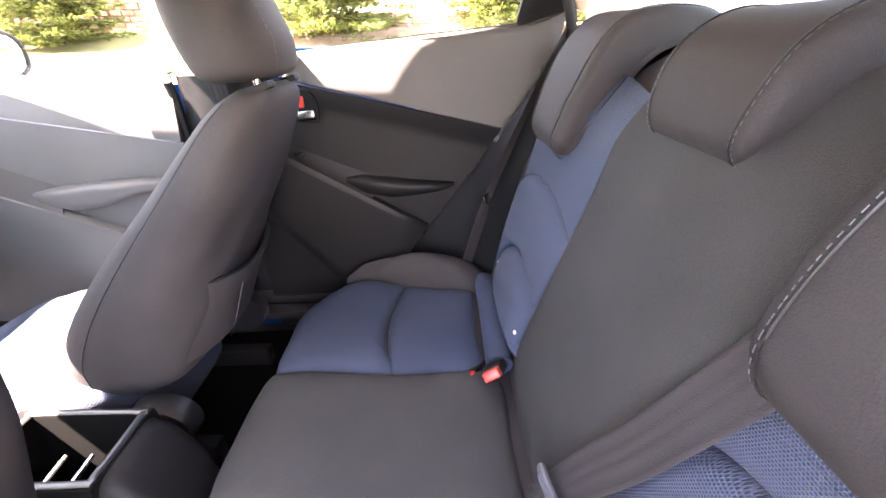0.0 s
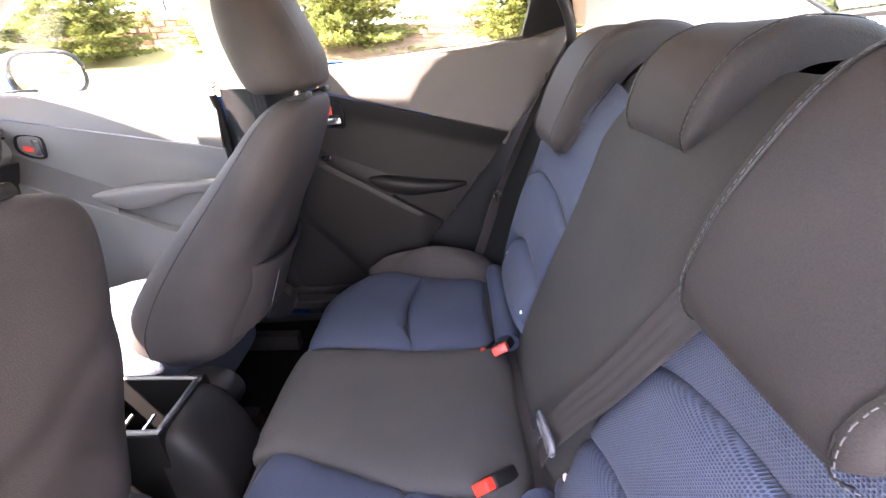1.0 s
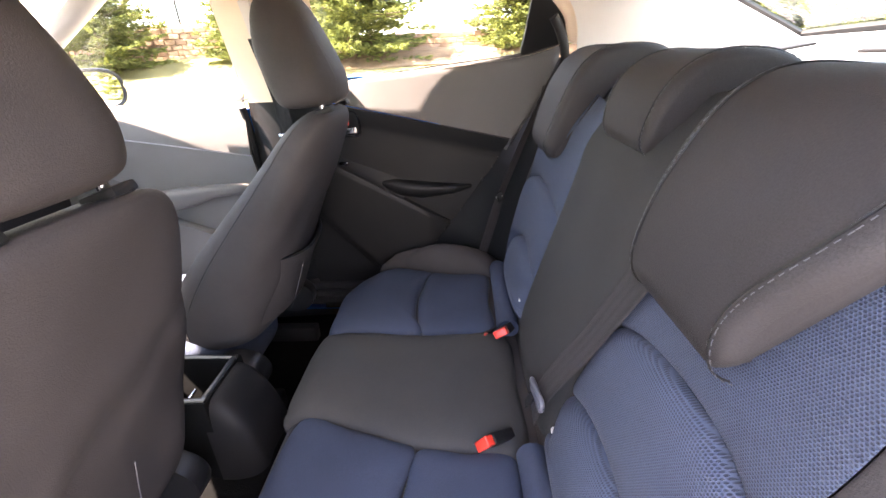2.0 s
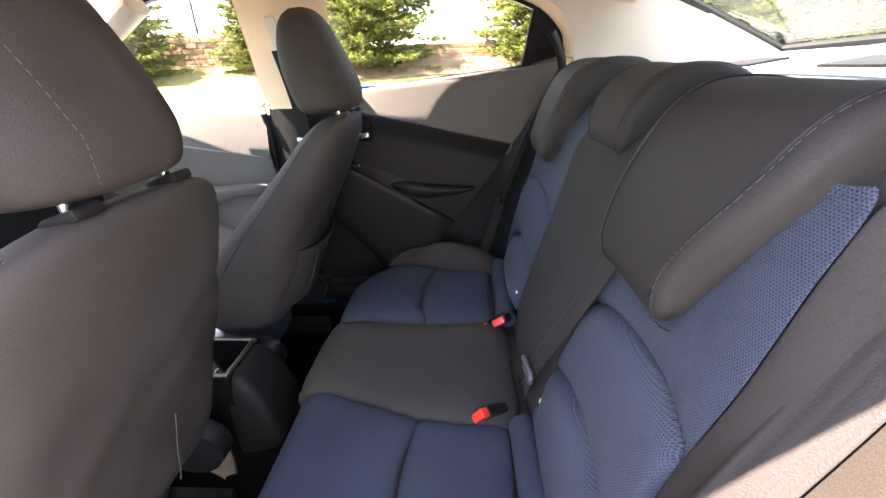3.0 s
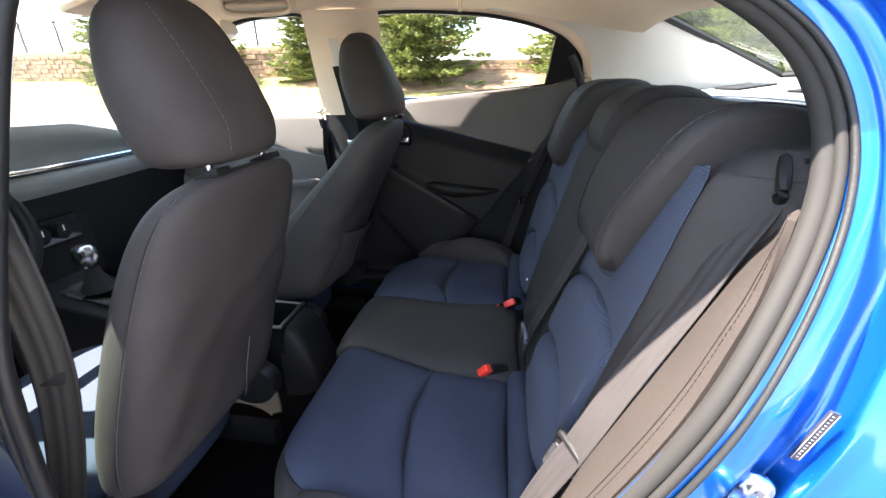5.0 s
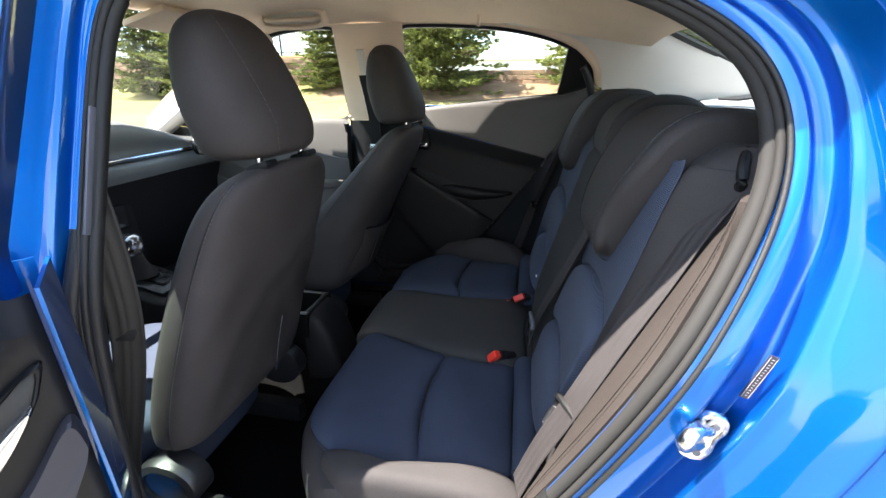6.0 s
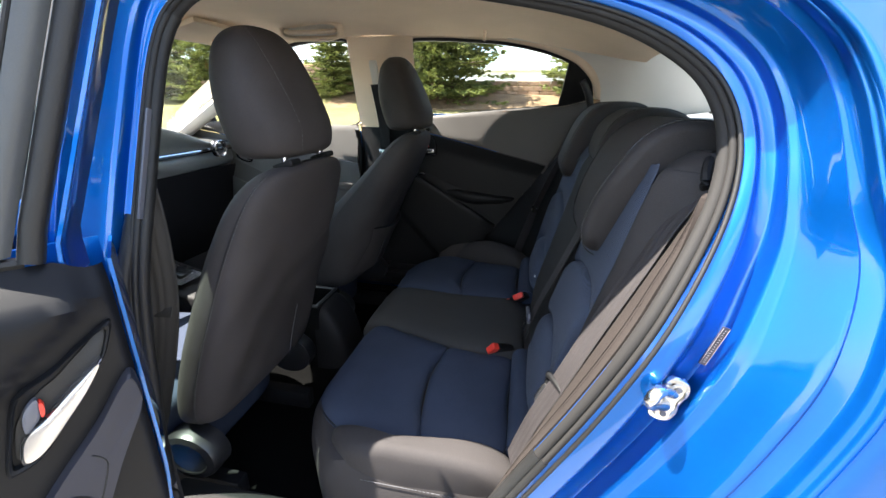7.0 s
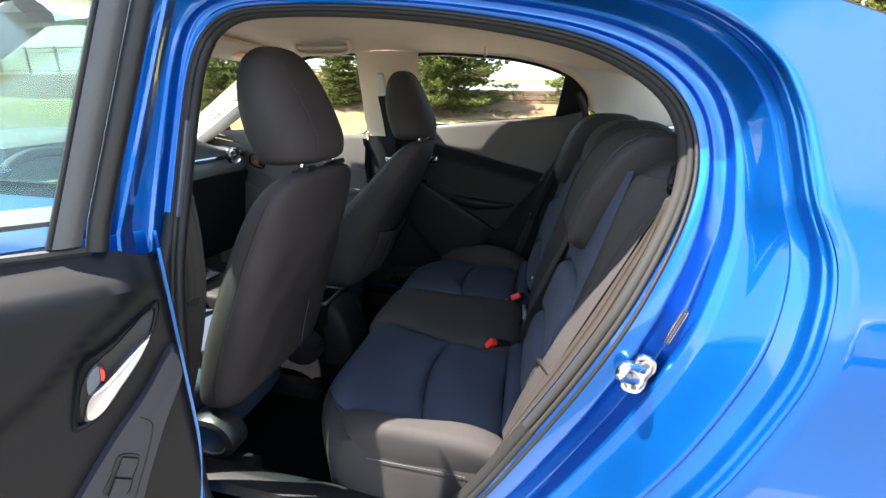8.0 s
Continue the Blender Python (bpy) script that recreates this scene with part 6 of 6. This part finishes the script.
nt.links.new(rmp.outputs[0], nt.nodes["Principled BSDF"].inputs["Base Color"])
nt.nodes["Principled BSDF"].inputs["Roughness"].default_value = 0.7
thin = nt.nodes.new("ShaderNodeBsdfTranslucent")
nt.links.new(rmp.outputs[0], thin.inputs["Color"])
both = nt.nodes.new("ShaderNodeMixShader")
both.inputs[0].default_value = 0.4
nt.links.new(nt.nodes["Principled BSDF"].outputs[0], both.inputs[1])
nt.links.new(thin.outputs[0], both.inputs[2])
nt.links.new(both.outputs[0], nt.nodes["Material Output"].inputs["Surface"])


def rise(x, y):
    """The ground's height: a car park, then a bank."""
    return 0.95 * smooth(7.5, 15.0, y) + 0.55 * smooth(14.5, 17.0, y) + 1.3 * smooth(17.2, 17.4, y) * smooth(-6.0, -7.5, x) + 0.5 * smooth(17.3, 17.5, y) * smooth(-7.5, -7.2, x) * smooth(1.9, 1.6, x) + 0.03 * noise.noise(Vector((x * 0.5, y * 0.5, 0)))


ys = np.concatenate([np.linspace(-3000, -60, 6), np.linspace(-40, 7, 20), np.linspace(7.5, 19, 50), np.linspace(22, 60, 10), np.linspace(100, 3000, 6)])
xs = np.concatenate([np.linspace(-3000, -60, 6), np.linspace(-45, 45, 80), np.linspace(60, 3000, 6)])
bm = bmesh.new()
grid = [[bm.verts.new((x, y, rise(x, y) if abs(y) < 70 and abs(x) < 70 else rise(-5 if abs(x) > 70 else x, y))) for y in ys] for x in xs]
for i in range(len(xs) - 1):
    for j in range(len(ys) - 1):
        bm.faces.new((grid[i][j], grid[i + 1][j], grid[i + 1][j + 1], grid[i][j + 1]))
ground = tagged(finish("ground", bm, GRASS), "dry lawn rising to a planted bank", "ground", kind="structure")
bm = sheet(lambda u, v: (lerp(-60, 60, u), lerp(-1.9, 7.3, v), max(0.0, rise(lerp(-60, 60, u), lerp(-1.9, 7.3, v))) + 0.006 + 0.03), 60, 20, 0.02)
tagged(finish("car_park", bm, ASPHALT), "pale concrete car park", "car park", kind="structure")
TAR = noise_mat("worn_grey_asphalt", (0.085, 0.082, 0.077), (0.13, 0.127, 0.12), 0.8, fine=120)
bm = sheet(lambda u, v: (lerp(-60, 60, u), lerp(-60, -1.9, v), 0.034), 20, 20, 0.02)
tagged(finish("road", bm, TAR), "worn grey asphalt lane along the car park", "road", kind="structure")
bm = box((120, 0.15, 0.16), (0, 7.38, 0.06), 0.02)
tagged(finish("kerb", bm, noise_mat("kerb_concrete", (0.36, 0.35, 0.33), (0.5, 0.48, 0.45), 2.0, fine=60)), "pale concrete kerb beside the lawn", "kerb", kind="structure")
bm = sheet(lambda u, v: (lerp(-8, 22, u), lerp(14.6, 17.1, v) + 0.35 * math.sin(u * 23) * (1 - v), rise(lerp(-8, 22, u), lerp(14.6, 17.1, v)) + 0.05 * math.sin(math.pi * v) + 0.02), 80, 12, 0.03)
tagged(finish("mulch_bed", bm, MULCH), "brown leaf mulch under the spruces", "mulch", kind="structure")

# retaining wall of rough stone blocks
wall_ = thing("retaining_wall", "brown stone block retaining wall below a fence", "retaining wall", kind="structure")
part("core", box((24.0, 0.3, 1.5), (-19.2, 17.45, 1.95), 0), STONE, wall_)
blocks = []
for _ in range(4):
    bm = box((0.43, 0.24, 0.185), (0, 0, 0), 0.018, segments=1)
    for vv in bm.verts:
        vv.co += Vector([random.uniform(-0.008, 0.008) for _ in range(3)])
    me = bpy.data.meshes.new("stone_block")
    bm.to_mesh(me)
    bm.free()
    me.materials.append(STONE)
    blocks.append(me)
for row in range(7):
    for k in range(42):
        x = -7.6 - 0.445 * k - (0.22 if row % 2 else 0)
        z = 1.36 + 0.197 * row
        ob = new("stone_block", blocks[(k * 7 + row * 3) % 4])
        ob.parent = wall_
        ob.location = (x, 17.25 + random.uniform(-0.015, 0.015), z)
low_wall = thing("retaining_wall", "low brown stone block wall behind the spruces", "wall", kind="structure")
for row in range(4):
    for k in range(21):
        ob = new("stone_block", blocks[(k * 5 + row * 3) % 4])
        ob.parent = low_wall
        ob.location = (-7.155 + 0.445 * k - (0.22 if row % 2 else 0), 17.25 + random.uniform(-0.015, 0.015), 1.36 + 0.197 * row)
# fence on the wall
fence = thing("metal_fence", "black metal picket fence on the retaining wall", "fence")
part("rail", box((26, 0.03, 0.04), (-19.5, 17.6, 2.92), 0), FENCE, fence)
part("rail", box((26, 0.03, 0.04), (-19.5, 17.6, 4.02), 0), FENCE, fence)
part("rail", box((26, 0.03, 0.04), (-19.5, 17.6, 3.82), 0), FENCE, fence)
pk_me = None
post_me = None
for k in range(200):
    x = -6.8 - 0.125 * k
    if k % 16 == 0:
        if post_me is None:
            o = part("post", box((0.07, 0.07, 1.45), (0, 0, 0), 0), FENCE, fence)
            post_me = o.data
        else:
            o = new("post", post_me)
            o.parent = fence
        o.location = (x, 17.6, 3.42)
    else:
        if pk_me is None:
            o = part("picket", box((0.022, 0.022, 1.25), (0, 0, 0), 0), FENCE, fence)
            pk_me = o.data
        else:
            o = new("picket", pk_me)
            o.parent = fence
        o.location = (x, 17.6, 3.44)


def spruce(seed, height, radius, n_whorl):
    rnd = random.Random(seed)
    tree = thing("spruce_tree", "bushy green spruce on the bank", "tree", group="spruces")
    part("trunk", tube(curve([(0, 0, -0.2), (0.03, 0.02, height * 0.3), (-0.03, 0, height * 0.7), (0, 0, height * 0.98)], 10), 0.07, 7), BARK, tree)
    verts, faces = [], []
    limbs = bmesh.new()
    for w in range(n_whorl):
        h = height * (0.03 + 0.95 * (w / n_whorl) ** 0.95)
        reach = radius * (1 - h / height) ** 0.6 * rnd.uniform(0.8, 1.12) + 0.12
        for b in range(rnd.randint(6, 9)):
            az = rnd.uniform(0, 2 * math.pi)
            L = reach * rnd.uniform(0.65, 1.12)
            droop = rnd.uniform(-0.22, 0.12)
            d = Vector((math.cos(az), math.sin(az), droop)).normalized()
            side = Vector((-math.sin(az), math.cos(az), 0))
            if b % 3 == 0:
                tube([(0, 0, h), tuple(d * L * 0.5 + Vector((0, 0, h))), tuple(d * L + Vector((0, 0, h + 0.06 * L)))], 0.014, 4, bm=limbs)
            n_s = int(10 + L * 19)
            for s in range(n_s):
                f = rnd.uniform(0.12, 1.0)
                c = d * L * f + Vector((0, 0, h + 0.10 * L * f * f))
                spread = (1.05 - f) * 0.38 * L + 0.06
                c = c + side * rnd.uniform(-spread, spread) + Vector((0, 0, rnd.uniform(-0.07, 0.06)))
                fwd = (d + side * rnd.uniform(-0.9, 0.9) + Vector((0, 0, rnd.uniform(-0.25, 0.35)))).normalized()
                ln = rnd.uniform(0.10, 0.24)
                for q in range(7):
                    ax = Vector((rnd.uniform(-1, 1), rnd.uniform(-1, 1), rnd.uniform(-0.6, 1))).normalized()
                    wv = fwd.cross(ax)
                    if wv.length < 0.05:
                        continue
                    wv = wv.normalized() * rnd.uniform(0.014, 0.030)
                    i0 = len(verts)
                    tip = c + (fwd + ax * 0.35).normalized() * ln
                    verts += [tuple(c), tuple(c + (tip - c) * 0.45 + wv), tuple(tip), tuple(c + (tip - c) * 0.45 - wv)]
                    faces.append((i0, i0 + 1, i0 + 2, i0 + 3))
    part("limbs", limbs, BARK, tree)
    me = bpy.data.meshes.new("crown")
    me.from_pydata(verts, [], faces)
    me.materials.append(NEEDLE)
    cr = new("crown", me)
    cr.parent = tree
    return tree


t1 = spruce(3, 5.8, 3.0, 46)
t2 = spruce(8, 5.0, 1.8, 34)
spots = [(t1, -3.4, 15.6, 1.0, 0), (t2, 2.4, 16.2, 1.1, 40), (t2, -8.1, 16.2, 0.72, 90), (t1, -12.6, 15.4, 0.82, 130), (t1, 6.8, 16.4, 1.0, 200), (t2, 10.4, 16.0, 1.25, 250), (t1, 14.5, 16.5, 1.1, 300), (t2, -16.2, 15.8, 0.9, 20), (t1, 22, 14.0, 1.2, 77), (t2, 18, 9.0, 1.2, 10), (t1, 24, 4.0, 1.3, 10),
         (t1, -5.8, 19.8, 1.15, 33), (t1, 4.6, 20.0, 1.25, 61), (t1, 9.0, 19.0, 1.15, 152), (t2, 13.0, 17.6, 1.4, 95), (t1, 18.2, 15.0, 1.1, 281), (t1, 7.4, 13.6, 0.75, 12), (t2, 12.0, 13.2, 1.0, 173)]
done = set()
for tr, x, y, k, a in spots:
    m = pose(x, y, rise(x, y) - 0.05, 0, 0, a) @ Matrix.Scale(k, 4)
    if tr not in done:
        done.add(tr)
        tr.matrix_basis = m
    else:
        c = copy_thing(tr, pose(x, y, rise(x, y) - 0.05, 0, 0, a))
        c.scale = (k, k, k)

lamp = thing("lamp_post", "tall pale metal lamp post on the bank", "lamp post")
part("pole", tube([(9.6, 15.2, 0.9), (9.6, 15.2, 8.0)], 0.07, 10), mat("galvanised_pole", (0.5, 0.5, 0.48), 0.4, metal=0.6, wear=0.2), lamp)
part("base", box((0.4, 0.4, 0.5), (9.6, 15.2, 1.15), 0.03), STONE, lamp)
far = thing("far_building", "pale low building beyond the bank", "building")
part("wall", box((30, 8, 4), (4, 60, 3.0), 0.05), WHITE, far)
part("roof", box((31, 9, 0.25), (4, 60, 5.1), 0.05), WHITE, far)


# ---- the open side: a parked car, mirrored in the paint ----
parked = thing("parked_car", "white hatchback parked across the lane", "car")
PC = Matrix.Translation((4.65, -6.05, 0.0)) @ Euler((0, 0, radians(8))).to_matrix().to_4x4()
prof = curve([(-2.05, 0.32), (-2.12, 0.55), (-2.0, 0.74), (-1.2, 0.92), (-0.55, 1.32), (0.1, 1.46), (0.9, 1.44), (1.55, 1.18), (1.85, 1.02), (1.98, 0.72), (1.95, 0.40), (1.7, 0.28), (-1.8, 0.26)], 72, True)
bm = loft([[(a * (1 - 0.02 * e), f * 0.84 * (1 - 0.22 * smooth(0.95, 1.45, b)), b) for a, b in prof] for f, e in ((-1.0, 1), (-0.9, 0), (-0.3, 0), (0.3, 0), (0.9, 0), (1.0, 1))])
bmesh.ops.transform(bm, matrix=PC, verts=bm.verts)
WHITEPAINT = mat("white_car_paint", (0.82, 0.82, 0.82), 0.3, wear=0.04, coat=0.8)
pb = part("body", bm, WHITEPAINT, parked)
for f in (-1, 1):
    win = curve([(-0.85, 0.98), (-0.45, 1.28), (0.1, 1.39), (0.75, 1.37), (1.25, 1.18), (1.3, 1.0), (0.2, 0.96)], 40, True)
    bm = loft([[(a, f * (0.84 * (1 - 0.22 * smooth(0.95, 1.45, b)) + o), b) for a, b in win] for o in (0.002, 0.008)])
    bmesh.ops.transform(bm, matrix=PC, verts=bm.verts)
    part("side_window", bm, GLOSS, pb)
    for wx in (-1.28, 1.22):
        bm = disc(0.31, 0.2, (wx, f * 0.78, 0.31), (0, 1, 0), 30, 0.03)
        bmesh.ops.transform(bm, matrix=PC, verts=bm.verts)
        wh = part("wheel", bm, RUBBER, parked, "black tyre")
        bm = disc(0.2, 0.02, (wx, f * 0.885, 0.31), (0, 1, 0), 24, 0.005)
        bmesh.ops.transform(bm, matrix=PC, verts=bm.verts)
        part("rim", bm, SILVER, wh)
